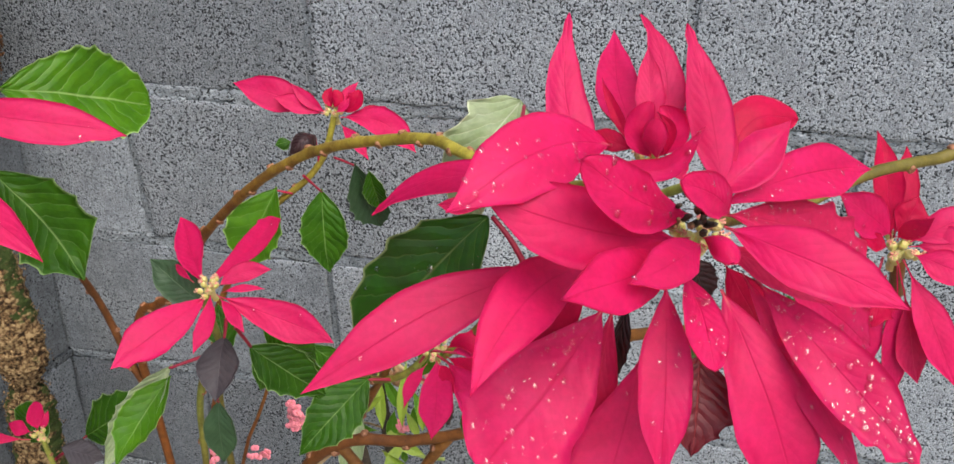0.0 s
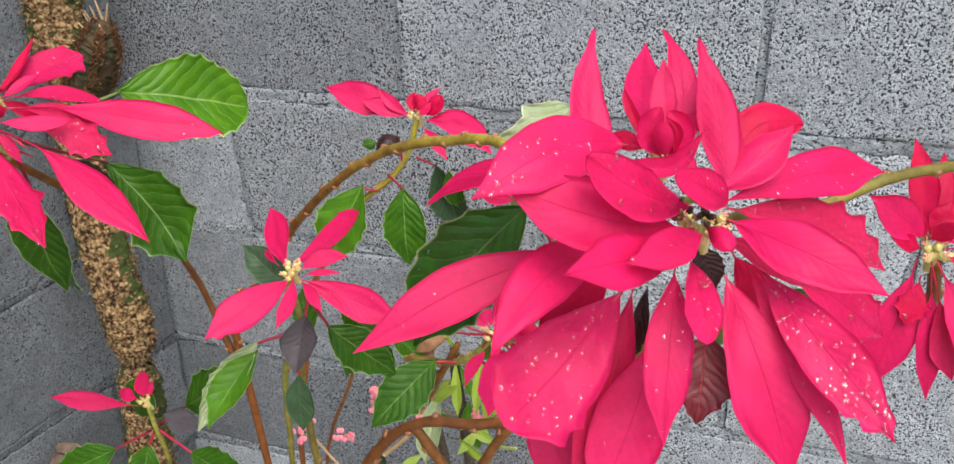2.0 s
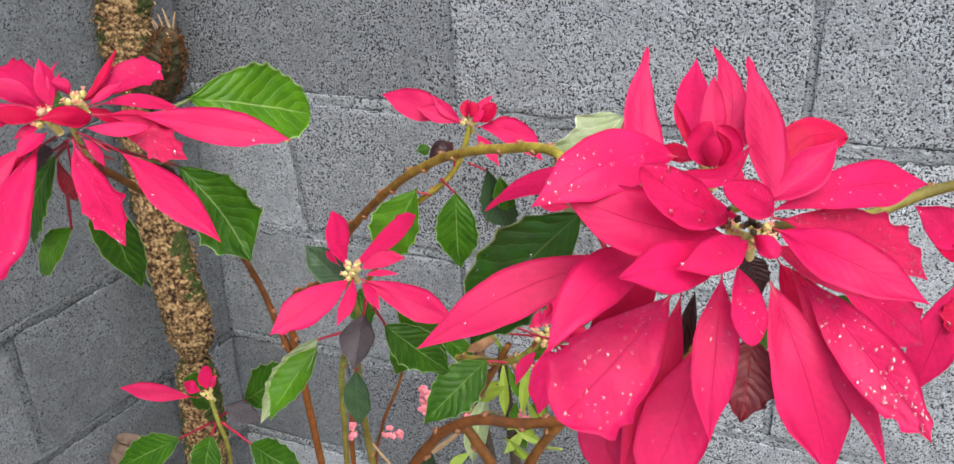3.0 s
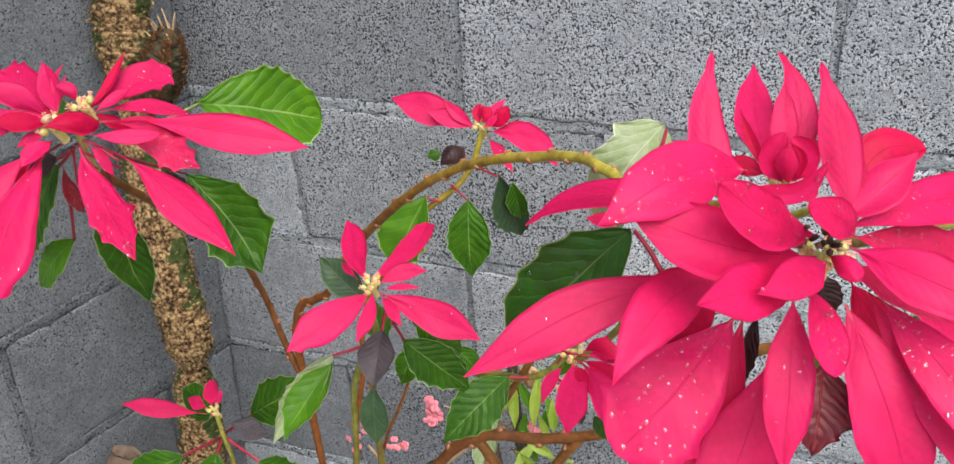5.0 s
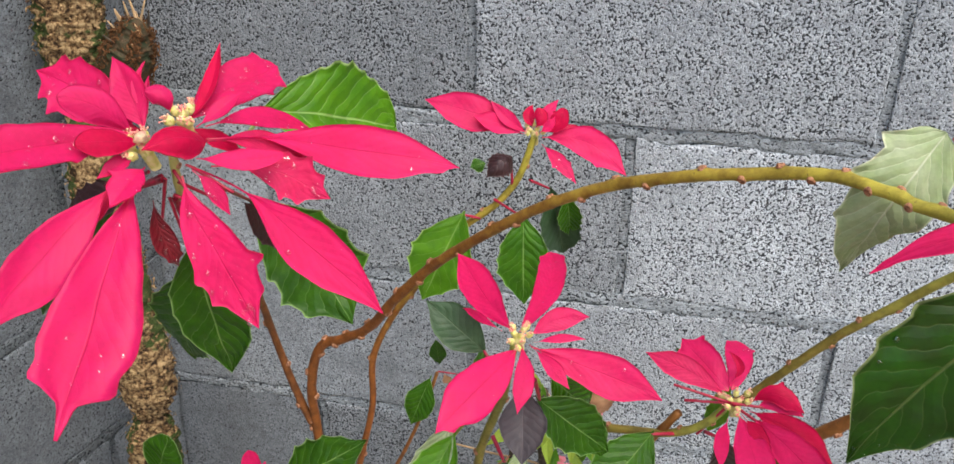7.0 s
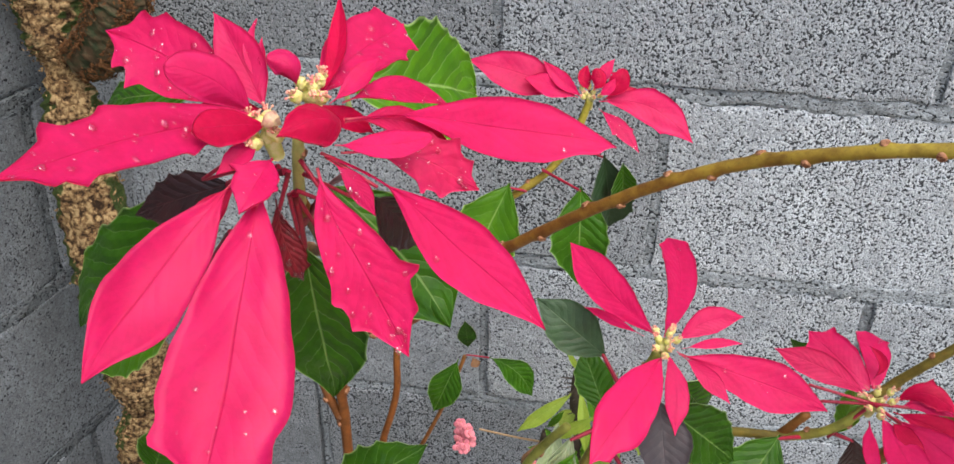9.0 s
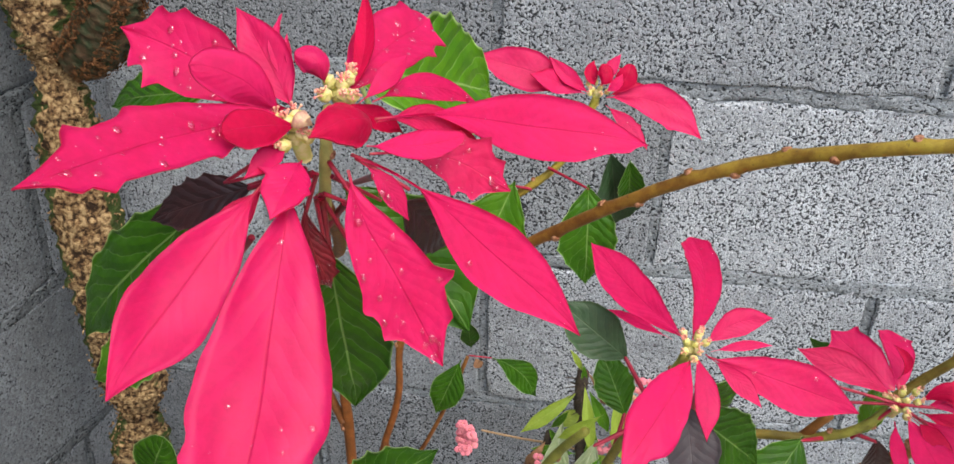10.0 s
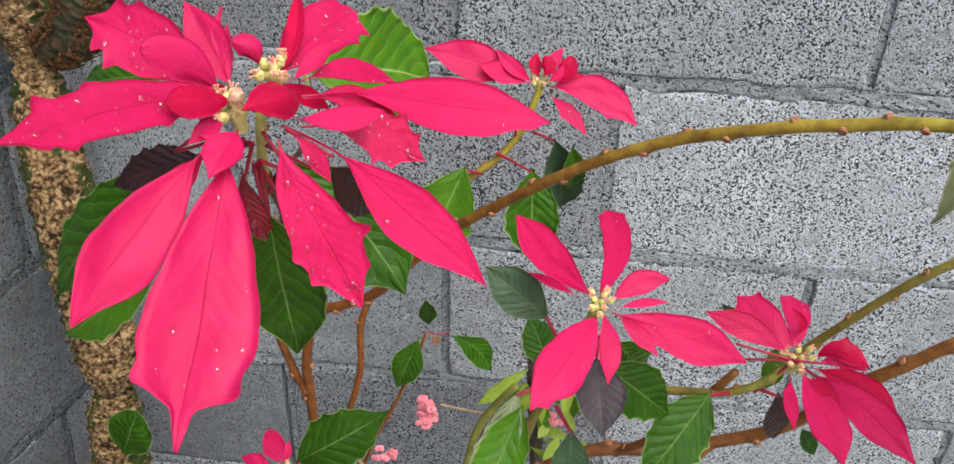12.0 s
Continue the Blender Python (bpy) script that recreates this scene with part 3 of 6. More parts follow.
def mortar_bed(parent, origin, right, x0, x1, z, tone, seed, upright=0.0):
    """A strip of mortar struck off flush and smeared over the edges in places, cracked away from the blocks in others.
    upright: the height of a standing joint, whose foot is at x0, z."""
    out = Vector((right.y, -right.x, 0))
    length = upright or x1 - x0
    half = 0.0062 if upright else 0.0086
    n = int(length / 0.003)
    bm = bmesh.new()
    rings = []
    for i in range(n + 1):
        along = length * i / n
        ring = []
        for zz, back in ((-1, 1), (-1, 0), (-0.86, 0), (-0.3, 0), (0.4, 0), (0.86, 0), (1, 0), (1, 1)):
            q = Vector((along * 26 + seed, zz * 1.6, seed))
            wide = zz * (half + 0.0030 * noise.noise(q * 1.7) + 0.0012 * noise.noise(q * 5.0))
            crack = max(0.0, 0.35 + 1.3 * noise.noise(Vector((along * 17 + seed * 2, zz * 3, seed)))) * (0.0110 if upright else 0.0060)
            d = -0.014 if back else (-0.0026 if upright else -0.0006) + 0.0016 * noise.noise(q) + 0.0024 * noise.noise(q * 3.7) + 0.0016 * noise.noise(q * 9.0) - (crack if abs(zz) == 1 else 0.0)
            at = right * (x0 + wide) + Vector((0, 0, z + along)) if upright else right * (x0 + along) + Vector((0, 0, z + wide))
            ring.append(bm.verts.new(origin + at + out * d))
        rings.append(ring)
    for i in range(n):
        for k in range(7):
            quad = (rings[i][k], rings[i + 1][k], rings[i + 1][k + 1], rings[i][k + 1])
            bm.faces.new(quad[::-1] if upright else quad)
    ob = link_mesh("mortar_bed", bm, MORTAR, parent)
    ob.color = (tone, tone, tone, 1.0)
    return ob


ROW_JOINTS = {8: (0.0, 0.4, 0.8), 7: (-0.225, 0.172, 0.57), 6: (0.011, 0.4, 0.8), 5: (-0.225, 0.172, 0.57), 4: (0.005, 0.398, 0.8), 3: (-0.19, 0.20, 0.595), 2: (0.0, 0.4, 0.8), 1: (-0.2, 0.19, 0.58)}
# each block's own grey, with shade towards the left corner mixed into the tone
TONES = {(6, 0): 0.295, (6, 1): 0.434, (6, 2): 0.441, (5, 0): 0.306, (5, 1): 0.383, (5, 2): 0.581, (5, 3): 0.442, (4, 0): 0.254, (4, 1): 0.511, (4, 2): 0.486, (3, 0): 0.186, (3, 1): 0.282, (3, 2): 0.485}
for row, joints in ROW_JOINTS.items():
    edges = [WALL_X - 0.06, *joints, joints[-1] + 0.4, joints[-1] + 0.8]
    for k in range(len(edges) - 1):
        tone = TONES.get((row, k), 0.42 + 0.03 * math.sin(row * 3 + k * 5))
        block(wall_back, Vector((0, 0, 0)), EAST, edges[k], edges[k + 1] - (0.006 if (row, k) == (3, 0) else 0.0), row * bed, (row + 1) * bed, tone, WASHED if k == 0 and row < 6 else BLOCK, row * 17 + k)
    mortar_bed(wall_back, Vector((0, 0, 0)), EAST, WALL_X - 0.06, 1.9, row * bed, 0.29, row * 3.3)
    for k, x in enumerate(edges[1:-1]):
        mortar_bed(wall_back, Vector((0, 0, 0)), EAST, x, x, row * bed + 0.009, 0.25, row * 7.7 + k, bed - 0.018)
# left wall: dark block and mortar tones carry the shade on this side
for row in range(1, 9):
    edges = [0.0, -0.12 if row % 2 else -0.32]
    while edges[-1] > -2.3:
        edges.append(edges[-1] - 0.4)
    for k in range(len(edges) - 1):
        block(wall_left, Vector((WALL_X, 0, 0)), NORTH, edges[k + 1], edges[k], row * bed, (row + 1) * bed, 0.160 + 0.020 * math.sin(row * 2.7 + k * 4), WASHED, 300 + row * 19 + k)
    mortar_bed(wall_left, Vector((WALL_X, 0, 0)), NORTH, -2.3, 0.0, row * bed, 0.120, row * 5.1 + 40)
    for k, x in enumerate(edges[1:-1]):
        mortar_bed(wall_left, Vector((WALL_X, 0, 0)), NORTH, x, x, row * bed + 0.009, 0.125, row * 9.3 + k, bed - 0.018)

# the older wall leans a little towards the other
LEAN = Matrix.Identity(4)
LEAN[0][2], LEAN[0][3] = 0.07, -0.07 * 0.87
for ob in (wall_left, *wall_left.children):
    ob.data.transform(LEAN)

# ground out of view, its colour lightened to fill the undersides with bounced light
bm = bmesh.new()
bmesh.ops.create_grid(bm, x_segments=60, y_segments=60, size=30)
for v in bm.verts:
    v.co.z = 0.012 * noise.noise(v.co * 3.0) + 0.004 * noise.noise(v.co * 11.0)
tagged(link_mesh("ground", bm, SOIL, None, "unseen grey-brown ground at the foot of the wall, lightened to bounce light"), "", "ground", "", "structure")

# ---- the poinsettia ----
plant = thing("poinsettia", "tall poinsettia shrub with pink-red bracts wet from rain", "plant")


def flower_head(at, r, spread, n, label):
    """The cluster of cream and green cups in the middle of the bracts."""
    at = Vector(at)
    rng = random.Random(int(at.x * 9999))
    bm = bmesh.new()
    up = Vector((0.0, -0.45, 0.9)).normalized()
    turn = up.to_track_quat("Z", "Y").to_matrix()
    tube(bm, [at - up * spread * 1.8, at - up * spread * 0.6], [r * 0.9, r * 1.0], 8, 4)
    blob(bm, at - up * spread * 0.4, spread * 0.42, (1, 1, 0.6), turn, 2, 0.4)
    ob = part("flower_head", bm, CYATHIUM, plant, label)
    for k in range(n):
        a = k * 2.4 + rng.random()
        rad = spread * math.sqrt((k + 0.5) / n) * 0.9
        q = at + turn @ Vector((rad * math.cos(a), rad * math.sin(a), spread * 0.25 * rng.random()))
        lean = (up + 0.6 * (q - at).normalized()).normalized()
        cup = bmesh.new()
        tube(cup, [q - lean * r * 1.0, q - lean * r * 0.3, q + lean * r * 0.4, q + lean * r * 0.7], [r * 0.4, r * 0.78, r * 0.74, r * 0.45], 9, 4, 0.3, k)
        blob(cup, q + lean * r * 0.6 + turn @ Vector((r * 0.5, 0, 0)), r * 0.38, (1, 0.7, 0.6), turn, 1, 0.4)
        c = part("flower_cup", cup, CYATHIUM, ob)
        st = bmesh.new()
        for j in range(10):
            e = (lean + 0.7 * Vector((rng.uniform(-1, 1), rng.uniform(-1, 1), rng.uniform(-1, 1)))).normalized()
            tip = q + lean * r * 0.6 + e * r * rng.uniform(0.5, 1.2)
            tube(st, [q + lean * r * 0.5, tip], [r * 0.10, r * 0.07], 5, 2)
            blob(st, tip, r * 0.19, detail=1)
        tagged(part("pollen_tuft", st, STAMEN, ob, "pink and cream stamens"), kind="stuff")
    return ob



arch = stem(plant, [(-0.0200, -0.2600, 0.0000), (-0.0550, -0.2650, 0.5000), (-0.0693, -0.2720, 1.0058), (-0.0677, -0.2750, 1.0649), (-0.0498, -0.2800, 1.1130), (-0.0332, -0.2850, 1.1235), (-0.0033, -0.3000, 1.1495), (0.0254, -0.3180, 1.1910), (0.0576, -0.3330, 1.2321), (0.1004, -0.3580, 1.2774), (0.1403, -0.3800, 1.3142), (0.1748, -0.4000, 1.3405), (0.2190, -0.4320, 1.3680), (0.2542, -0.4520, 1.3829), (0.2785, -0.4680, 1.3923), (0.2984, -0.4860, 1.3954), (0.3095, -0.4970, 1.3957), (0.3434, -0.5350, 1.4081), (0.3743, -0.5700, 1.4291)], 0.0043, 0.0024, WOOD_GREEN, name="branch", label="arching branch, brown below and green at its end", scars=36, seed=3)
side = stem(plant, [(-0.0728, -0.2740, 1.0190), (-0.0870, -0.2720, 1.0592), (-0.0959, -0.2720, 1.0982), (-0.0891, -0.3000, 1.1603), (-0.0663, -0.3600, 1.2346), (-0.0032, -0.4700, 1.3202), (0.0162, -0.5410, 1.3868)], 0.0036, 0.0024, WOOD, name="branch", label="thin brown side branch", scars=6, seed=5)
thin = stem(plant, [(-0.0600, -0.2000, 0.0000), (-0.0700, -0.1900, 0.5000), (-0.0716, -0.1900, 0.8700), (-0.0636, -0.1900, 0.9067), (-0.0473, -0.1900, 0.9760), (-0.0452, -0.1850, 1.0266), (-0.0231, -0.1800, 1.0780), (0.0036, -0.1800, 1.1168), (0.0439, -0.1800, 1.1776), (0.0738, -0.1750, 1.2031), (0.0890, -0.1700, 1.2232), (0.0976, -0.1680, 1.2463), (0.1020, -0.1670, 1.2621)], 0.0034, 0.0028, WOOD_GREEN, name="branch", label="slender green-brown stem", scars=6, seed=7)
low = stem(plant, [(0.0200, -0.3400, 0.0000), (0.0550, -0.3450, 0.8000), (0.0936, -0.3450, 0.9799), (0.1114, -0.3450, 1.0095), (0.1417, -0.3450, 1.0456), (0.1663, -0.3450, 1.0604), (0.2053, -0.3450, 1.0670), (0.2412, -0.3450, 1.0783), (0.2887, -0.3550, 1.1122), (0.3250, -0.3650, 1.1658), (0.3440, -0.3700, 1.1868), (0.3634, -0.3750, 1.2103), (0.5175, -0.4000, 1.2711), (0.5128, -0.4250, 1.3244)], 0.0055, 0.0036, WOOD, name="branch", label="brown lower branch running level", scars=16, seed=9)
prop = stem(plant, [(0.1917, -0.3400, 0.0000), (0.1897, -0.3430, 0.6000), (0.1817, -0.3450, 1.0027), (0.1684, -0.3450, 1.0285), (0.1513, -0.3450, 1.0549)], 0.0050, 0.0046, WOOD, name="branch", label="brown supporting stem", scars=3, seed=31)
prop2 = stem(plant, [(0.2035, -0.3400, 0.0000), (0.2055, -0.3430, 0.6000), (0.2135, -0.3450, 1.0196), (0.2299, -0.3450, 1.0530), (0.2485, -0.3450, 1.0822)], 0.0048, 0.0042, WOOD, name="branch", label="brown supporting stem", scars=3, seed=33)
g_twig = stem(plant, [(0.1738, -0.4000, 1.1159), (0.1998, -0.4100, 1.1489), (0.2164, -0.4150, 1.1812), (0.2315, -0.4200, 1.2113)], 0.0028, 0.0024, WOOD, name="branch", label="short reddish twig", scars=4, seed=11)
g_stem = stem(plant, [(0.1846, -0.4100, 1.1819), (0.2048, -0.4150, 1.1883), (0.2276, -0.4200, 1.1946), (0.2448, -0.4250, 1.2085), (0.2556, -0.4240, 1.2216)], 0.0026, 0.0023, GREEN_STEM, name="branch", label="green flower stalk", scars=4, seed=13)
rise = stem(plant, [(0.2601, -0.4050, 1.2055), (0.2738, -0.4000, 1.2177), (0.2914, -0.4020, 1.2413), (0.3120, -0.4060, 1.2697), (0.3293, -0.4100, 1.2894), (0.3625, -0.4232, 1.3303), (0.3958, -0.4508, 1.3669), (0.4291, -0.4928, 1.3991)], 0.0026, 0.0024, GREEN_STEM, name="branch", label="green branch rising to the right", scars=9, seed=15)
right = stem(plant, [(0.8000, -0.3000, 1.3800), (0.5366, -0.4400, 1.4029), (0.5186, -0.4392, 1.3916), (0.4980, -0.4546, 1.3928), (0.4802, -0.4700, 1.3942), (0.4496, -0.4958, 1.3892), (0.4241, -0.5264, 1.3969), (0.4069, -0.5568, 1.4081)], 0.0029, 0.0025, OLIVE_STEM, name="branch", label="thick olive-green branch", scars=6, seed=17)
c_stem = stem(plant, [(0.0700, -0.3800, 0.0000), (0.1000, -0.4100, 0.9000), (0.1131, -0.4400, 1.1400), (0.1216, -0.4500, 1.1919), (0.1353, -0.4600, 1.2382), (0.1424, -0.4750, 1.2755), (0.1450, -0.4790, 1.2893)], 0.0030, 0.0021, GREEN_STEM, name="branch", label="green flower stem", scars=5, seed=19)
d_stem = stem(plant, [(-0.0100, -0.3800, 0.0000), (-0.0200, -0.4300, 0.8000), (-0.0301, -0.4500, 1.0203), (-0.0217, -0.4520, 1.0743), (-0.0236, -0.4540, 1.1024), (-0.0250, -0.4540, 1.1248)], 0.0020, 0.0018, GREEN_STEM, name="branch", label="short green flower stem", scars=4, seed=21)
c2_stem = stem(plant, [(0.0600, -0.3800, 0.0000), (0.0800, -0.4100, 0.8000), (0.0743, -0.4200, 1.0408), (0.0803, -0.4200, 1.1069), (0.0875, -0.4250, 1.1504), (0.1094, -0.4400, 1.2014)], 0.0026, 0.0024, GREEN_STEM, name="branch", label="thin green stem", scars=4, seed=23)
head_a = flower_head((0.0160, -0.5615, 1.4236), 0.0026, 0.0070, 8, "cream and yellow-green flower cups among the bracts")
head_a2 = flower_head((0.0240, -0.5450, 1.4300), 0.0026, 0.0065, 6, "pale green flower cups, some still in bud")
bm = bmesh.new()
blob(bm, (0.0200, -0.5676, 1.4303), 0.0027, (1.0, 1.0, 0.75), None, 2, 0.7)
part("open_cup", bm, SEED, head_a, "round pinkish-brown seed capsule")
a_stem = stem(plant, [(0.0158, -0.5400, 1.3850), (0.0191, -0.5480, 1.4039), (0.0216, -0.5510, 1.4186), (0.0223, -0.5490, 1.4259)], 0.0019, 0.0017, PALE_STEM, name="branch", label="pale green flower stem", scars=3, seed=25)
petal(head_a, (0.0357, -0.5482, 1.4226), (0.1186, -0.4787, 1.3874), 0.0229, via=[(0.0510, -0.5244, 1.4138), (0.0765, -0.5021, 1.4010)], full=0.66, stalk=0.2, heel=1.25, arch=0.0, lobes=[(0.93, 1, 0.16)], drops=3)
petal(head_a, (0.0306, -0.5581, 1.4157), (0.1008, -0.5394, 1.3454), 0.0221, via=[(0.0463, -0.5470, 1.4008), (0.0694, -0.5421, 1.3754)], full=0.62, stalk=0.26, heel=1.1, arch=0.0, drops=8)
petal(head_a, (0.0302, -0.5615, 1.4125), (0.0592, -0.5731, 1.3537), 0.0225, via=[(0.0339, -0.5651, 1.4015), (0.0446, -0.5688, 1.3820)], full=0.60, stalk=0.06, heel=0.9, arch=0.0, lobes=[(0.60, 1, 0.20), (0.76, 1, 0.30), (0.62, -1, 0.50), (0.80, -1, 0.22)], drops=46)
petal(head_a, (0.0180, -0.5743, 1.4131), (0.0211, -0.6515, 1.3582), 0.0348, via=[(0.0199, -0.5962, 1.4004), (0.0213, -0.6250, 1.3771)], full=0.75, stalk=0.04, heel=0.9, tail=0.12, blunt=True, arch=0.0, lobes=[(0.80, 1, 0.32), (0.82, -1, 0.30)], drops=14, cup=-0.12)
petal(head_a, (0.0098, -0.5748, 1.4137), (-0.0189, -0.6252, 1.3780), 0.0236, via=[(-0.0006, -0.5962, 1.4010)], full=0.60, stalk=0.06, heel=1.0, arch=0.03, cup=-0.18, fold=-0.08)
petal(head_a, (0.0089, -0.5710, 1.4104), (-0.0065, -0.5854, 1.3945), 0.0087, full=0.5, stalk=0.05, mats=[BRACT_UNDER, BRACT_UNDER])
petal(head_a, (0.0191, -0.5674, 1.4180), (0.0170, -0.5894, 1.4122), 0.0126, full=0.55, stalk=0.06, heel=0.9, lobes=[(0.45, 1, 0.5), (0.6, -1, 0.2)], fold=0.25, drops=4)
petal(head_a, (0.0151, -0.5642, 1.4217), (0.0075, -0.5805, 1.4181), 0.0065, full=0.5, stalk=0.1, fold=0.3)
petal(head_a, (0.0111, -0.5599, 1.4270), (-0.0190, -0.6333, 1.4424), 0.0171, via=[(-0.0082, -0.5964, 1.4357)], full=0.56, stalk=0.0, heel=0.62, arch=0.0, lobes=[(0.30, -1, 0.25), (0.77, -1, 0.42), (0.86, -1, 0.35), (0.54, 1, 0.22), (0.75, 1, 0.5)], drops=34, fold=0.16)
petal(head_a, (0.0066, -0.5469, 1.4219), (-0.0452, -0.5334, 1.4397), 0.0229, via=[(-0.0209, -0.5389, 1.4330)], full=0.60, stalk=0.08, heel=0.9, arch=0.02, lobes=[(0.72, -1, 0.42), (0.86, -1, 0.5), (0.70, 1, 0.2), (0.84, 1, 0.42)], drops=40)
petal(head_a, (0.0115, -0.5580, 1.4261), (-0.0054, -0.5744, 1.4478), 0.0135, via=[(0.0036, -0.5647, 1.4392)], full=0.62, stalk=0.06, heel=1.1, blunt=True, arch=0.06, cup=-0.25, mats=[BRACT, CRIMSON])
petal(head_a, (0.0131, -0.5539, 1.4266), (-0.0069, -0.5354, 1.4488), 0.0141, via=[(0.0040, -0.5451, 1.4369)], full=0.45, stalk=0.04, heel=1.0, fold=0.2, arch=0.0)
petal(head_a, (0.0116, -0.5477, 1.4308), (0.0056, -0.5341, 1.4470), 0.0042, via=[(0.0052, -0.5402, 1.4405)], full=0.4, stalk=0.04, fold=0.5, tail=0.06, drops=2)
petal(head_a, (0.0103, -0.5458, 1.4303), (0.0067, -0.5352, 1.4415), 0.0028, full=0.5, fold=0.5)
petal(head_a, (0.0208, -0.5462, 1.4316), (0.0140, -0.5503, 1.4411), 0.0082, via=[(0.0183, -0.5469, 1.4383)], full=0.55, cup=-0.9, arch=0.2, stalk=0.04, blunt=True, mats=[BRACT, CRIMSON])
petal(head_a, (0.0343, -0.5474, 1.4204), (0.0241, -0.5743, 1.4287), 0.0137, via=[(0.0299, -0.5598, 1.4260)], full=0.40, stalk=0.0, heel=0.5, cup=-0.7, arch=0.12, mats=[CRIMSON, BRACT_UNDER], fold=0.1)
petal(head_a, (0.0166, -0.5625, 1.4258), (0.0049, -0.5845, 1.4343), 0.0111, via=[(0.0105, -0.5735, 1.4301)], full=0.62, stalk=0.04, heel=0.9, blunt=True, arch=0.05, cup=-0.3, mats=[CRIMSON, CRIMSON])
petal(head_a, (0.0252, -0.5452, 1.4271), (0.0415, -0.4903, 1.4313), 0.0219, via=[(0.0316, -0.5166, 1.4312)], full=0.62, stalk=0.05, heel=1.0, blunt=True, arch=0.0, lobes=[(0.88, -1, 0.30), (0.92, 1, 0.5), (0.74, 1, 0.2)], drops=42, fold=0.15)
petal(head_a, (0.0262, -0.5464, 1.4269), (0.0230, -0.5040, 1.4460), 0.0062, via=[(0.0273, -0.5289, 1.4303)], full=0.5, stalk=0.05, fold=0.55, mats=[CRIMSON, BRACT_UNDER])
petal(head_a, (0.0306, -0.5462, 1.4264), (0.0403, -0.5252, 1.4332), 0.0071, via=[(0.0352, -0.5367, 1.4283)], full=0.55, stalk=0.1, fold=0.35)
petal(head_a, (0.0345, -0.5456, 1.4268), (0.0594, -0.4985, 1.4069), 0.0087, via=[(0.0444, -0.5197, 1.4208)], full=0.5, stalk=0.1, arch=0.0, drops=4)
petal(head_a, (0.0361, -0.5486, 1.4219), (0.0609, -0.5125, 1.3998), 0.0097, via=[(0.0460, -0.5287, 1.4141)], full=0.55, stalk=0.16, arch=0.0, mats=[BRACT_UNDER, BRACT_UNDER])
petal(head_a, (0.0350, -0.5571, 1.4183), (0.0593, -0.5320, 1.4107), 0.0089, via=[(0.0470, -0.5453, 1.4134)], full=0.55, stalk=0.06, blunt=True, arch=0.0)
petal(head_a, (0.0315, -0.5418, 1.4074), (0.0726, -0.5228, 1.3860), 0.0168, via=[(0.0537, -0.5292, 1.4012)], full=0.66, stalk=0.25, heel=0.9, arch=0.0, lobes=[(0.55, -1, 0.3), (0.70, -1, 0.45), (0.85, -1, 0.4), (0.62, 1, 0.35), (0.80, 1, 0.35)], ripple=0.03, drops=46, mats=[BRACT_UNDER, BRACT_UNDER])
petal(head_a, (0.0332, -0.5589, 1.4141), (0.0466, -0.5597, 1.3961), 0.0066, via=[(0.0395, -0.5578, 1.4074)], full=0.55, stalk=0.12, drops=7)
petal(head_a, (0.0171, -0.5640, 1.4016), (0.0238, -0.5652, 1.3731), 0.0100, via=[(0.0184, -0.5638, 1.3887)], full=0.6, stalk=0.06, mats=[MAROON, CRIMSON], lobes=[(0.85, -1, 0.4), (0.9, 1, 0.3)], drops=10, label='dark crimson young bract')
petal(head_a, (0.0109, -0.5496, 1.4245), (-0.0080, -0.5583, 1.4269), 0.0075, full=0.5, stalk=0.06, mats=[CRIMSON, CRIMSON])
petal(head_a, (0.0248, -0.5414, 1.4238), (0.0393, -0.5291, 1.4092), 0.0070, full=0.5, stalk=0.06, mats=[CRIMSON, CRIMSON])
stalk(head_a, [(0.0176, -0.5500, 1.3966), (0.0268, -0.5400, 1.3639)], 0.0008, 0.0006, PETIOLE)
stalk(head_a, [(0.0138, -0.5580, 1.4109), (-0.0114, -0.5500, 1.3981)], 0.0008, 0.0006, PETIOLE)
stalk(head_a, [(0.0227, -0.5530, 1.4050), (0.0338, -0.5400, 1.3901)], 0.0008, 0.0006, PETIOLE)
stalk(head_a, [(0.0191, -0.5560, 1.4073), (0.0105, -0.5520, 1.3830)], 0.0008, 0.0006, PETIOLE)
stalk(head_a, [(0.0167, -0.5520, 1.3966), (0.0168, -0.5480, 1.3788)], 0.0008, 0.0006, PETIOLE)
stalk(head_a, [(0.0302, -0.5530, 1.4120), (0.0459, -0.5530, 1.4027)], 0.0008, 0.0006, PETIOLE)
stalk(head_a, [(0.0195, -0.5530, 1.3989), (0.0271, -0.5500, 1.3941)], 0.0008, 0.0006, PETIOLE)
stalk(head_a, [(0.0040, -0.5600, 1.4127), (-0.0110, -0.5530, 1.3998)], 0.0008, 0.0006, PETIOLE)
stalk(head_a, [(0.0227, -0.5550, 1.4111), (0.0306, -0.5570, 1.3999)], 0.0008, 0.0006, PETIOLE)
blade_ob = petal(side, (-0.0076, -0.4200, 1.3795), (0.0446, -0.3450, 1.3414), 0.0594, mats=[LEAF_MID, LEAF_PALE], name="leaf", label="fresh green leaf with a toothed edge", full=0.55, teeth=0.12, nteeth=7, fold=0.25, blunt=True, stalk=0.02, ripple=0.007, heel=0.85)
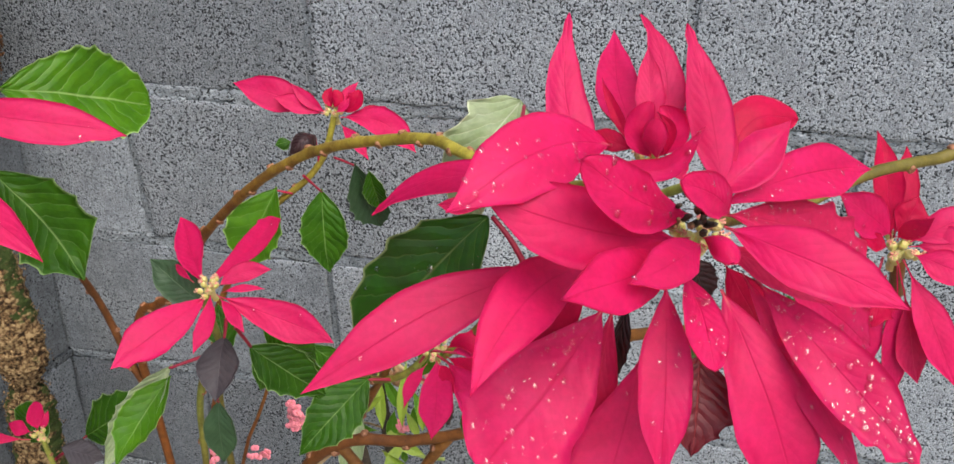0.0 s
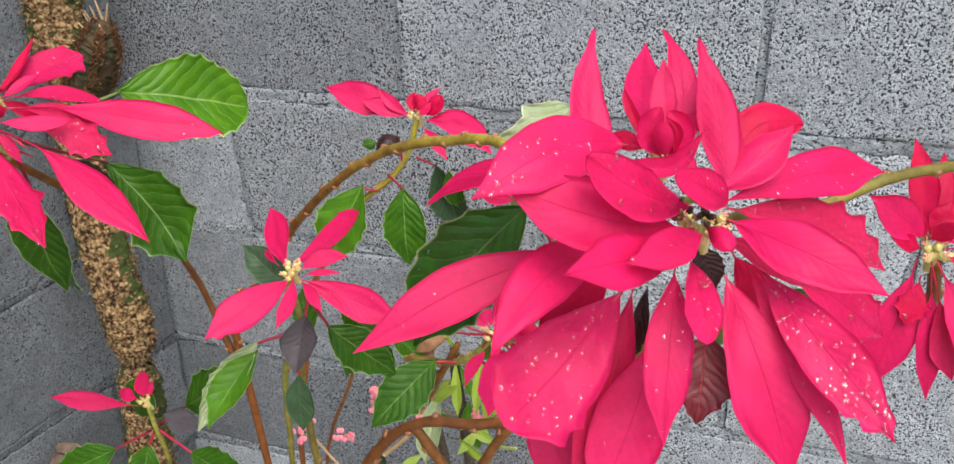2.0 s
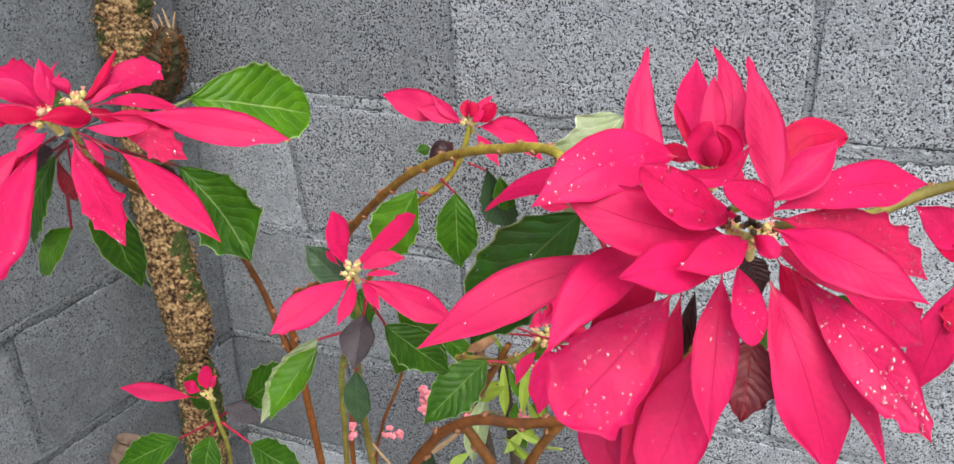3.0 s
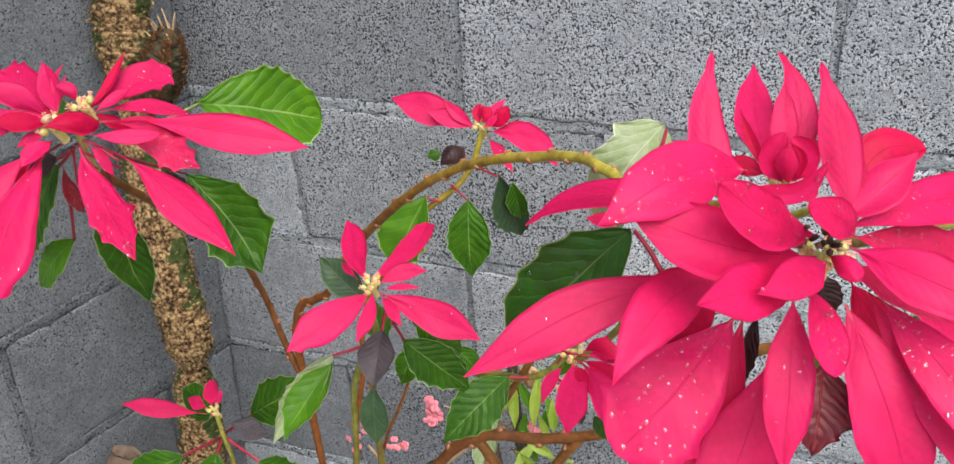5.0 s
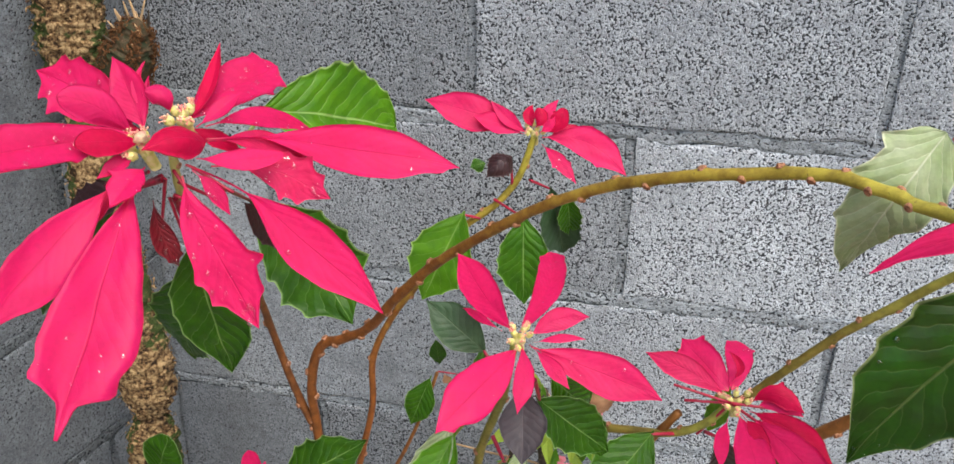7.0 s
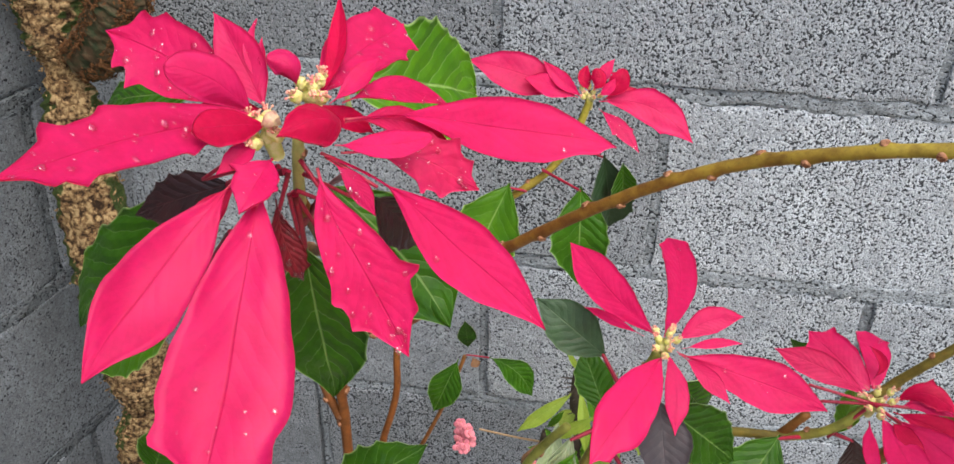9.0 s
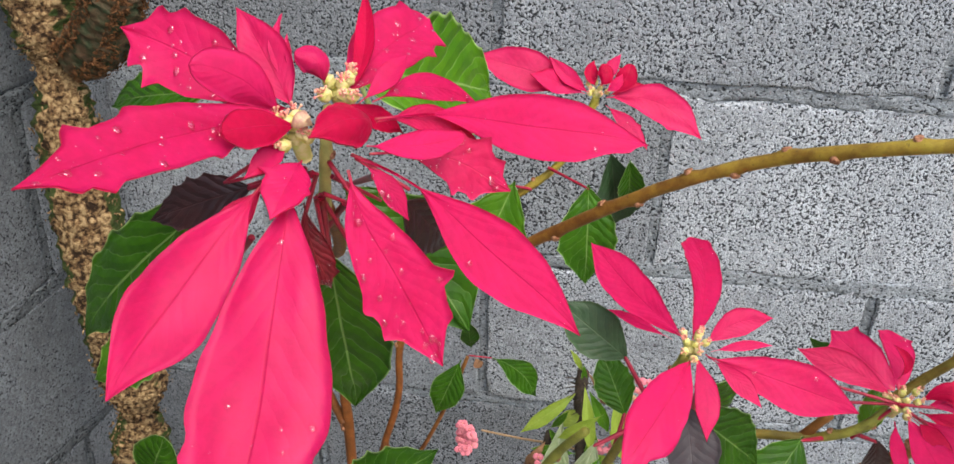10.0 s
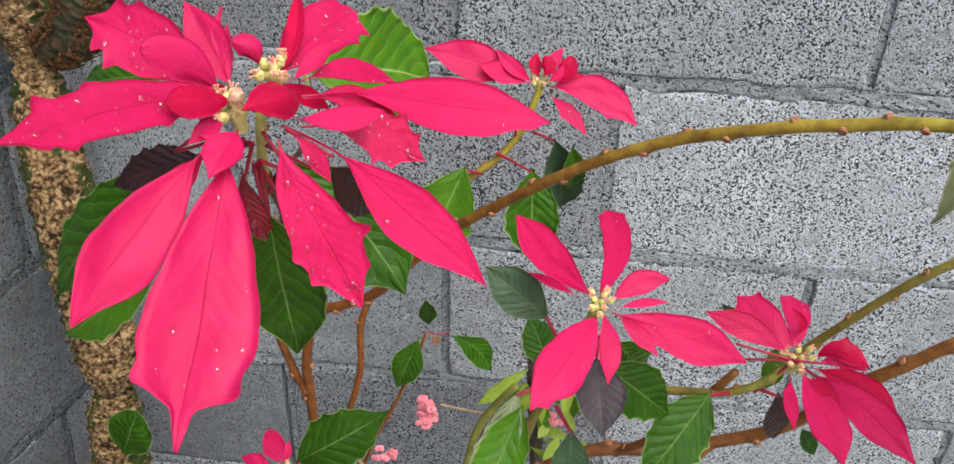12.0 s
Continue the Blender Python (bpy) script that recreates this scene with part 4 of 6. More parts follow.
stalk(blade_ob, [(0.0231, -0.5000, 1.3974), (-0.0055, -0.4170, 1.3780)], 0.0013, 0.0009, PETIOLE_GREEN)
blade_ob = petal(side, (-0.0343, -0.5000, 1.4039), (-0.0973, -0.4600, 1.3764), 0.0187, mats=[LEAF, LEAF_PALE], name="leaf", label="mid-green leaf", full=0.45, stalk=0.02, teeth=0.16, nteeth=5, ripple=0.007, heel=0.85)
stalk(blade_ob, [(-0.0023, -0.5400, 1.4162), (-0.0368, -0.4984, 1.4028)], 0.0013, 0.0009, PETIOLE)
blade_ob = petal(side, (-0.0225, -0.5300, 1.3830), (-0.1095, -0.5000, 1.2878), 0.0335, mats=[LEAF, LEAF_PALE], name="leaf", label="green leaf with a pale edge", full=0.5, teeth=0.24, nteeth=5, cup=-0.15, stalk=0.02, ripple=0.007, heel=0.85)
stalk(blade_ob, [(0.0134, -0.5500, 1.4048), (-0.0260, -0.5288, 1.3792)], 0.0013, 0.0009, PETIOLE)
blade_ob = petal(side, (-0.0054, -0.5450, 1.3944), (-0.0450, -0.5400, 1.3750), 0.0167, mats=[LEAF_MAROON, LEAF_MAROON], name="leaf", label="dark maroon leaf", teeth=0.2, stalk=0.02, full=0.42, nteeth=5, ripple=0.007, heel=0.85)
stalk(blade_ob, [(0.0175, -0.5550, 1.4065), (-0.0070, -0.5448, 1.3936)], 0.0013, 0.0009, PETIOLE)
blade_ob = petal(side, (-0.0466, -0.5150, 1.3188), (-0.1065, -0.5050, 1.2631), 0.0253, mats=[LEAF_LIME, LEAF_PALE], name="leaf", label="light green leaf", full=0.5, stalk=0.02, teeth=0.16, nteeth=5, ripple=0.007, heel=0.85)
stalk(blade_ob, [(-0.0106, -0.5400, 1.3716), (-0.0490, -0.5146, 1.3166)], 0.0013, 0.0009, PETIOLE)
blade_ob = petal(side, (0.0154, -0.5400, 1.3701), (0.0190, -0.5300, 1.2912), 0.0346, mats=[LEAF, LEAF_PALE], name="leaf", label="deep green hanging leaf with pale veins", full=0.45, teeth=0.08, stalk=0.02, nteeth=5, ripple=0.007, heel=0.85)
stalk(blade_ob, [(0.0179, -0.5500, 1.3955), (0.0155, -0.5396, 1.3669)], 0.0013, 0.0009, PETIOLE)
blade_ob = petal(side, (-0.0066, -0.4456, 1.3375), (0.0519, -0.4595, 1.2749), 0.0481, mats=[LEAF, LEAF_PALE], name="leaf", label="deep green hanging leaf with a pale toothed edge", via=[(0.0261, -0.4501, 1.3078)], arch=0.0, full=0.60, heel=0.8, stalk=0.02, ripple=0.007, lobes=[(0.35, -1, 0.12), (0.52, -1, 0.14), (0.70, -1, 0.2), (0.45, 1, 0.12), (0.65, 1, 0.2), (0.82, 1, 0.25)])
stalk(blade_ob, [(0.0335, -0.5450, 1.4015), (-0.0066, -0.4456, 1.3375)], 0.0013, 0.0009, PETIOLE)
blade_ob = petal(side, (0.0400, -0.5350, 1.3880), (0.0496, -0.5000, 1.3489), 0.0193, mats=[LEAF_MAROON, LEAF_MAROON], name="leaf", label="dark maroon leaf", stalk=0.02, full=0.42, teeth=0.16, nteeth=5, ripple=0.007, heel=0.85)
blade_ob = petal(side, (-0.0174, -0.5000, 1.3239), (-0.0502, -0.4600, 1.2365), 0.0396, mats=[LEAF, LEAF_PALE], name="leaf", label="deep green leaf", full=0.5, stalk=0.02, teeth=0.16, nteeth=5, ripple=0.007, heel=0.85)
stalk(blade_ob, [(0.0222, -0.5400, 1.3880), (-0.0187, -0.4984, 1.3204)], 0.0013, 0.0009, PETIOLE)
head_b = flower_head((0.1024, -0.1670, 1.2678), 0.0026, 0.0090, 7, "yellow-green flower cups")
petal(head_b, (0.0946, -0.1670, 1.2670), (0.0122, -0.1690, 1.2893), 0.0299, full=0.55, arch=0.06, stalk=0.08)
petal(head_b, (0.0957, -0.1690, 1.2662), (0.0663, -0.1688, 1.2917), 0.0115, via=[(0.0785, -0.1691, 1.2792)], full=0.5, stalk=0.02, fold=0.25)
petal(head_b, (0.1011, -0.1662, 1.2693), (0.0983, -0.1559, 1.2857), 0.0098, via=[(0.0966, -0.1611, 1.2782)], full=0.5, fold=0.4, heel=0.8, mats=[CRIMSON, CRIMSON])
petal(head_b, (0.1041, -0.1611, 1.2673), (0.1173, -0.1410, 1.2859), 0.0099, via=[(0.1104, -0.1509, 1.2769)], full=0.45, fold=0.3, mats=[BRACT, CRIMSON])
petal(head_b, (0.1089, -0.1670, 1.2664), (0.1248, -0.1580, 1.2858), 0.0150, via=[(0.1200, -0.1637, 1.2735)], full=0.6, fold=0.35, blunt=True, mats=[CRIMSON, CRIMSON], lobes=[(0.8, -1, 0.3)])
petal(head_b, (0.1042, -0.1727, 1.2733), (0.1040, -0.1660, 1.2874), 0.0114, via=[(0.1078, -0.1693, 1.2797)], full=0.55, cup=-0.6, blunt=True, heel=0.8, mats=[CRIMSON, MAROON])
petal(head_b, (0.1076, -0.1765, 1.2705), (0.1193, -0.1693, 1.2825), 0.0079, via=[(0.1149, -0.1734, 1.2755)], full=0.5, fold=0.4)
petal(head_b, (0.1092, -0.1689, 1.2634), (0.1792, -0.1792, 1.2408), 0.0257, via=[(0.1423, -0.1675, 1.2627)], full=0.55, stalk=0.05, heel=1.0, arch=0.0, lobes=[(0.45, -1, 0.12), (0.72, 1, 0.12)])
petal(head_b, (0.1113, -0.1494, 1.2558), (0.1473, -0.1361, 1.2498), 0.0120, via=[(0.1291, -0.1397, 1.2575)], full=0.5, stalk=0.05, mats=[CRIMSON, CRIMSON])
petal(head_b, (0.1093, -0.1718, 1.2589), (0.1417, -0.1932, 1.2371), 0.0115, via=[(0.1240, -0.1813, 1.2501)], full=0.5, stalk=0.08, drops=6, lobes=[(0.5, 1, 0.3), (0.65, -1, 0.3)])
petal(head_b, (0.0936, -0.1698, 1.2654), (0.0549, -0.1822, 1.2829), 0.0167, via=[(0.0734, -0.1751, 1.2757)], full=0.55, stalk=0.04, arch=0.0)
blade_ob = petal(thin, (0.0847, -0.1700, 1.2448), (0.0680, -0.1930, 1.2355), 0.0217, mats=[LEAF_MAROON, LEAF_MAROON], name="leaf", label="curled dark maroon leaf", cup=-0.8, arch=0.3, stalk=0.02, full=0.42, teeth=0.16, nteeth=5, ripple=0.007, heel=0.85)
stalk(blade_ob, [(0.0857, -0.1720, 1.2179), (0.0840, -0.1709, 1.2444)], 0.0013, 0.0009, PETIOLE)
blade_ob = petal(thin, (0.0647, -0.1800, 1.2416), (0.0540, -0.1900, 1.2417), 0.0124, mats=[LEAF, LEAF_PALE], name="leaf", label="small curled green leaf", cup=-0.5, stalk=0.02, full=0.42, teeth=0.16, nteeth=5, ripple=0.007, heel=0.85)
blade_ob = petal(thin, (0.1021, -0.2100, 1.2139), (0.1054, -0.2220, 1.1357), 0.0429, mats=[LEAF, LEAF_PALE], name="leaf", label="mid-green hanging leaf with pale veins", full=0.5, teeth=0.1, stalk=0.02, nteeth=5, ripple=0.007, heel=0.85)
stalk(blade_ob, [(0.0717, -0.1780, 1.2074), (0.1022, -0.2105, 1.2107)], 0.0013, 0.0009, PETIOLE)
blade_ob = petal(thin, (0.1165, -0.1650, 1.2180), (0.1267, -0.1350, 1.1363), 0.0348, mats=[LEAF_GREY, LEAF_PALE], name="leaf", label="folded grey-green leaf", fold=0.7, full=0.45, stalk=0.02, teeth=0.16, nteeth=5, ripple=0.007, heel=0.85)
stalk(blade_ob, [(0.0995, -0.1700, 1.2245), (0.1169, -0.1638, 1.2147)], 0.0013, 0.0009, PETIOLE)
blade_ob = petal(thin, (0.1313, -0.1700, 1.2148), (0.1337, -0.1500, 1.1641), 0.0205, mats=[LEAF, LEAF_PALE], name="leaf", label="small dark green leaf", fold=0.5, stalk=0.02, full=0.42, teeth=0.16, nteeth=5, ripple=0.007, heel=0.85)
blade_ob = petal(thin, (0.0476, -0.1850, 1.1973), (0.0165, -0.2150, 1.1223), 0.0519, mats=[LEAF_LIME, LEAF_PALE], name="leaf", label="light green leaf with a pale rim", full=0.5, fold=0.45, teeth=0.15, stalk=0.02, nteeth=5, ripple=0.007, heel=0.85)
stalk(blade_ob, [(0.0599, -0.1800, 1.1889), (0.0463, -0.1862, 1.1943)], 0.0013, 0.0009, PETIOLE)
head_c = flower_head((0.1472, -0.4790, 1.2950), 0.0021, 0.0075, 9, "yellow-green flower cups with pink stamens")
petal(head_c, (0.1433, -0.4778, 1.2975), (0.1034, -0.4243, 1.3057), 0.0185, via=[(0.1238, -0.4526, 1.2992)], full=0.62, stalk=0.03, heel=0.95, arch=0.0, point=0.4)
petal(head_c, (0.1386, -0.4786, 1.2969), (0.1123, -0.4528, 1.2903), 0.0044, full=0.5, stalk=0.1)
petal(head_c, (0.1473, -0.4776, 1.2971), (0.1523, -0.3987, 1.2967), 0.0159, via=[(0.1549, -0.4372, 1.2975)], full=0.70, stalk=0.02, heel=0.85, arch=0.0, fold=0.25, blunt=True, lobes=[(0.93, 1, 0.3), (0.9, -1, 0.25)], drops=6)
petal(head_c, (0.1536, -0.4775, 1.2963), (0.1805, -0.4648, 1.3022), 0.0114, via=[(0.1650, -0.4698, 1.3016)], full=0.5, stalk=0.02, heel=0.9, arch=0.0)
petal(head_c, (0.1551, -0.4795, 1.2930), (0.1802, -0.4749, 1.2960), 0.0043, via=[(0.1684, -0.4764, 1.2955)], full=0.5, stalk=0.1)
petal(head_c, (0.1542, -0.4808, 1.2911), (0.2203, -0.4795, 1.2690), 0.0212, via=[(0.1813, -0.4795, 1.2820)], full=0.62, stalk=0.05, heel=0.95, arch=0.0, drops=7)
petal(head_c, (0.1529, -0.4804, 1.2920), (0.1756, -0.4972, 1.2811), 0.0079, via=[(0.1649, -0.4883, 1.2872)], full=0.6, stalk=0.18)
petal(head_c, (0.1475, -0.4820, 1.2905), (0.1192, -0.5389, 1.2806), 0.0232, via=[(0.1342, -0.5129, 1.2871)], full=0.60, stalk=0.03, heel=0.85, arch=0.0, lobes=[(0.90, -1, 0.25)], drops=3)
petal(head_c, (0.1491, -0.4811, 1.2915), (0.1526, -0.5145, 1.2767), 0.0103, via=[(0.1535, -0.4974, 1.2843)], full=0.55, stalk=0.02, arch=0.0)
blade_ob = petal(c_stem, (0.1245, -0.4510, 1.2604), (0.0899, -0.4450, 1.2861), 0.0237, mats=[LEAF_GREY, LEAF_PALE], name="leaf", label="dull grey-green leaf", full=0.5, teeth=0.03, stalk=0.02, nteeth=5, ripple=0.007, heel=0.85)
stalk(blade_ob, [(0.1366, -0.4600, 1.2425), (0.1231, -0.4508, 1.2614)], 0.0013, 0.0009, PETIOLE)
blade_ob = petal(c_stem, (0.1280, -0.4400, 1.2144), (0.1134, -0.4200, 1.2384), 0.0202, mats=[LEAF, LEAF_PALE], name="leaf", label="small green leaf", full=0.5, stalk=0.02, teeth=0.16, nteeth=5, ripple=0.007, heel=0.85)
stalk(blade_ob, [(0.1237, -0.4500, 1.2014), (0.1274, -0.4392, 1.2154)], 0.0013, 0.0009, PETIOLE)
blade_ob = petal(c_stem, (0.1493, -0.4750, 1.2588), (0.1551, -0.5050, 1.2347), 0.0243, mats=[LEAF_PURPLE, LEAF_GREY], name="leaf", label="drooping purple-grey leaf", full=0.5, teeth=0.04, fold=0.3, stalk=0.02, nteeth=5, ripple=0.007, heel=0.85)
stalk(blade_ob, [(0.1496, -0.4700, 1.2678), (0.1496, -0.4762, 1.2579)], 0.0013, 0.0009, PETIOLE)
blade_ob = petal(c_stem, (0.1542, -0.4600, 1.2414), (0.1943, -0.4450, 1.1972), 0.0307, mats=[LEAF, LEAF_PALE], name="leaf", label="mid-green leaf with pale veins", full=0.45, stalk=0.02, teeth=0.16, nteeth=5, ripple=0.007, heel=0.85)
stalk(blade_ob, [(0.1544, -0.4700, 1.2619), (0.1558, -0.4594, 1.2397)], 0.0013, 0.0009, PETIOLE)
blade_ob = petal(low, (0.2185, -0.4280, 1.2018), (0.1810, -0.4680, 1.1640), 0.0337, mats=[LEAF, LEAF_PALE], name="leaf", label="glossy mid-green leaf with pale veins", full=0.45, stalk=0.02, teeth=0.16, nteeth=5, ripple=0.007, heel=0.85)
stalk(blade_ob, [(0.2343, -0.4200, 1.1956), (0.2170, -0.4296, 1.2003)], 0.0013, 0.0009, PETIOLE)
blade_ob = petal(c_stem, (0.1129, -0.4790, 1.2348), (0.0881, -0.5310, 1.1934), 0.0214, mats=[LEAF_PALE, LEAF_PALE], name="leaf", label="leaf rolled to show its pale underside", full=0.5, cup=0.6, twist=0.5, stalk=0.02, teeth=0.16, nteeth=5, ripple=0.007, heel=0.85)
stalk(blade_ob, [(0.1294, -0.4700, 1.2366), (0.1119, -0.4811, 1.2332)], 0.0013, 0.0009, PETIOLE)
blade_ob = petal(c_stem, (0.1151, -0.4860, 1.2319), (0.0968, -0.5300, 1.1974), 0.0251, mats=[LEAF_LIME, LEAF_PALE], name="leaf", label="rolled light green leaf", full=0.5, cup=0.4, twist=-0.3, stalk=0.02, teeth=0.16, nteeth=5, ripple=0.007, heel=0.85)
blade_ob = petal(c2_stem, (0.1411, -0.4820, 1.2143), (0.1420, -0.4900, 1.1710), 0.0211, mats=[LEAF_GREY, LEAF_PALE], name="leaf", label="small grey-green leaf", full=0.5, teeth=0.02, stalk=0.02, nteeth=5, ripple=0.007, heel=0.85)
stalk(blade_ob, [(0.1320, -0.4700, 1.2185), (0.1411, -0.4823, 1.2126)], 0.0013, 0.0009, PETIOLE)
blade_ob = petal(c_stem, (0.1600, -0.4500, 1.2489), (0.1791, -0.4200, 1.2051), 0.0241, mats=[LEAF, LEAF_PALE], name="leaf", label="green leaf partly hidden", full=0.5, stalk=0.02, teeth=0.16, nteeth=5, ripple=0.007, heel=0.85)
blade_ob = petal(low, (0.1691, -0.3600, 1.1476), (0.1899, -0.3400, 1.1507), 0.0149, mats=[DRY, DRY], name="leaf", label="curled dry brown leaf", cup=0.8, arch=0.3, twist=0.8, stalk=0.02, full=0.42, teeth=0.16, nteeth=5, ripple=0.007, heel=0.85)
blade_ob = petal(low, (0.1752, -0.3500, 1.1491), (0.1834, -0.3600, 1.1387), 0.0096, mats=[DRY, DRY], name="leaf", label="curled dry brown leaf", cup=-0.8, arch=0.3, stalk=0.02, full=0.42, teeth=0.16, nteeth=5, ripple=0.007, heel=0.85)
head_d = flower_head((-0.0267, -0.4540, 1.1276), 0.0021, 0.0060, 6, "pale yellow-green flower cups")
petal(head_d, (-0.0354, -0.4540, 1.1223), (-0.0963, -0.4780, 1.1384), 0.0150, full=0.6, stalk=0.1)
petal(head_d, (-0.0291, -0.4520, 1.1287), (-0.0413, -0.4340, 1.1400), 0.0141, full=0.5, blunt=True)
petal(head_d, (-0.0322, -0.4540, 1.1295), (-0.0545, -0.4500, 1.1307), 0.0110, full=0.5)
petal(head_d, (-0.0286, -0.4500, 1.1272), (-0.0268, -0.4400, 1.1389), 0.0070, full=0.5)
blade_ob = petal(d_stem, (-0.0637, -0.4600, 1.0754), (-0.1299, -0.4800, 1.0374), 0.0317, mats=[LEAF, LEAF_PALE], name="leaf", label="green leaf", full=0.45, stalk=0.02, teeth=0.16, nteeth=5, ripple=0.007, heel=0.85)
stalk(blade_ob, [(-0.0297, -0.4540, 1.0975), (-0.0664, -0.4608, 1.0739)], 0.0013, 0.0009, PETIOLE)
blade_ob = petal(d_stem, (-0.0288, -0.4600, 1.0889), (-0.0320, -0.4800, 1.0488), 0.0295, mats=[LEAF, LEAF_PALE], name="leaf", label="green leaf", full=0.45, stalk=0.02, teeth=0.16, nteeth=5, ripple=0.007, heel=0.85)
stalk(blade_ob, [(-0.0258, -0.4540, 1.0985), (-0.0289, -0.4608, 1.0873)], 0.0013, 0.0009, PETIOLE)
blade_ob = petal(d_stem, (0.0101, -0.4600, 1.0901), (0.0708, -0.4700, 1.0802), 0.0304, mats=[LEAF, LEAF_PALE], name="leaf", label="green leaf", full=0.45, stalk=0.02, teeth=0.16, nteeth=5, ripple=0.007, heel=0.85)
stalk(blade_ob, [(-0.0199, -0.4540, 1.1001), (0.0125, -0.4604, 1.0897)], 0.0013, 0.0009, PETIOLE)
blade_ob = petal(d_stem, (-0.0159, -0.4500, 1.1154), (0.0106, -0.4400, 1.0994), 0.0201, mats=[LEAF_PURPLE, LEAF_PURPLE], name="leaf", label="purple-grey leaf", stalk=0.02, full=0.42, teeth=0.16, nteeth=5, ripple=0.007, heel=0.85)
blade_ob = petal(d_stem, (-0.0400, -0.4000, 1.0744), (0.0234, -0.3850, 1.1166), 0.0404, mats=[LEAF, LEAF_PALE], name="leaf", label="deep green leaf with pale veins", full=0.45, stalk=0.02, teeth=0.16, nteeth=5, ripple=0.007, heel=0.85)
stalk(blade_ob, [(-0.0338, -0.4400, 1.0906), (-0.0375, -0.3994, 1.0761)], 0.0013, 0.0009, PETIOLE)
head_g = flower_head((0.2612, -0.4250, 1.2284), 0.0023, 0.0095, 10, "yellow flower cups with red-tipped stamens")
petal(head_g, (0.2567, -0.4222, 1.2333), (0.2287, -0.3938, 1.2444), 0.0210, via=[(0.2404, -0.4068, 1.2411)], full=0.62, stalk=0.0, heel=0.7, lobes=[(0.82, 1, 0.45), (0.86, -1, 0.3)], arch=0.0)
petal(head_g, (0.2556, -0.4238, 1.2311), (0.2092, -0.4134, 1.2451), 0.0147, via=[(0.2299, -0.4168, 1.2413)], full=0.6, stalk=0.02, mats=[BRACT_UNDER, CRIMSON])
petal(head_g, (0.2586, -0.4216, 1.2339), (0.2606, -0.3819, 1.2392), 0.0164, via=[(0.2612, -0.4003, 1.2385)], full=0.66, stalk=0.0, heel=0.7, blunt=True, lobes=[(0.78, 1, 0.35), (0.93, -1, 0.25)], drops=6)
petal(head_g, (0.2697, -0.4236, 1.2292), (0.2969, -0.4312, 1.2316), 0.0112, via=[(0.2789, -0.4238, 1.2366)], full=0.55, stalk=0.02, mats=[CRIMSON, CRIMSON], cup=-0.3, lobes=[(0.5, -1, 0.4), (0.75, 1, 0.3)])
petal(head_g, (0.2706, -0.4253, 1.2264), (0.2972, -0.4284, 1.2266), 0.0099, via=[(0.2844, -0.4241, 1.2307)], full=0.55, stalk=0.1, fold=0.4)
petal(head_g, (0.2692, -0.4266, 1.2247), (0.3144, -0.4499, 1.2095), 0.0163, via=[(0.2888, -0.4346, 1.2231)], full=0.55, stalk=0.04, mats=[CRIMSON, CRIMSON])
petal(head_g, (0.2697, -0.4280, 1.2225), (0.3115, -0.4823, 1.2154), 0.0209, via=[(0.2912, -0.4529, 1.2223)], full=0.58, stalk=0.04, arch=0.0)
petal(head_g, (0.2638, -0.4287, 1.2224), (0.2769, -0.4872, 1.2136), 0.0209, via=[(0.2710, -0.4567, 1.2197)], full=0.58, stalk=0.02, heel=0.9, arch=0.0)
petal(head_g, (0.2580, -0.4305, 1.2206), (0.2549, -0.4690, 1.2173), 0.0087, via=[(0.2539, -0.4498, 1.2193)], full=0.55, stalk=0.10)
petal(head_g, (0.2650, -0.4282, 1.2230), (0.2811, -0.4530, 1.2192), 0.0084, via=[(0.2728, -0.4402, 1.2217)], full=0.5, stalk=0.2, mats=[CRIMSON, CRIMSON])
petal(head_g, (0.2579, -0.4190, 1.2381), (0.2548, -0.4102, 1.2519), 0.0046, via=[(0.2616, -0.4149, 1.2437)], full=0.5, fold=0.4, mats=[CRIMSON, CRIMSON])
stalk(head_g, [(0.2585, -0.4270, 1.2289), (0.2268, -0.4250, 1.2349)], 0.0009, 0.0008, PETIOLE)
stalk(head_g, [(0.2585, -0.4270, 1.2289), (0.2335, -0.4250, 1.2249)], 0.0009, 0.0008, PETIOLE)
stalk(head_g, [(0.2585, -0.4270, 1.2289), (0.2843, -0.4250, 1.2093)], 0.0009, 0.0008, PETIOLE)
stalk(head_g, [(0.2585, -0.4270, 1.2289), (0.2850, -0.4250, 1.2272)], 0.0009, 0.0008, PETIOLE)
stalk(head_g, [(0.2585, -0.4270, 1.2289), (0.2428, -0.4250, 1.2013)], 0.0009, 0.0008, PETIOLE)
blade_ob = petal(low, (0.2575, -0.4200, 1.1973), (0.2641, -0.4100, 1.1522), 0.0171, mats=[LEAF_MAROON, LEAF_MAROON], name="leaf", label="small dark maroon leaf", stalk=0.02, full=0.42, teeth=0.16, nteeth=5, ripple=0.007, heel=0.85)
stalk(blade_ob, [(0.2472, -0.4200, 1.1996), (0.2577, -0.4196, 1.1955)], 0.0013, 0.0009, PETIOLE)
blade_ob = petal(low, (0.2759, -0.4200, 1.1726), (0.2872, -0.4200, 1.1527), 0.0107, mats=[LEAF_DARK, LEAF_PALE], name="leaf", label="small dark olive leaf", stalk=0.02, full=0.42, teeth=0.16, nteeth=5, ripple=0.007, heel=0.85)
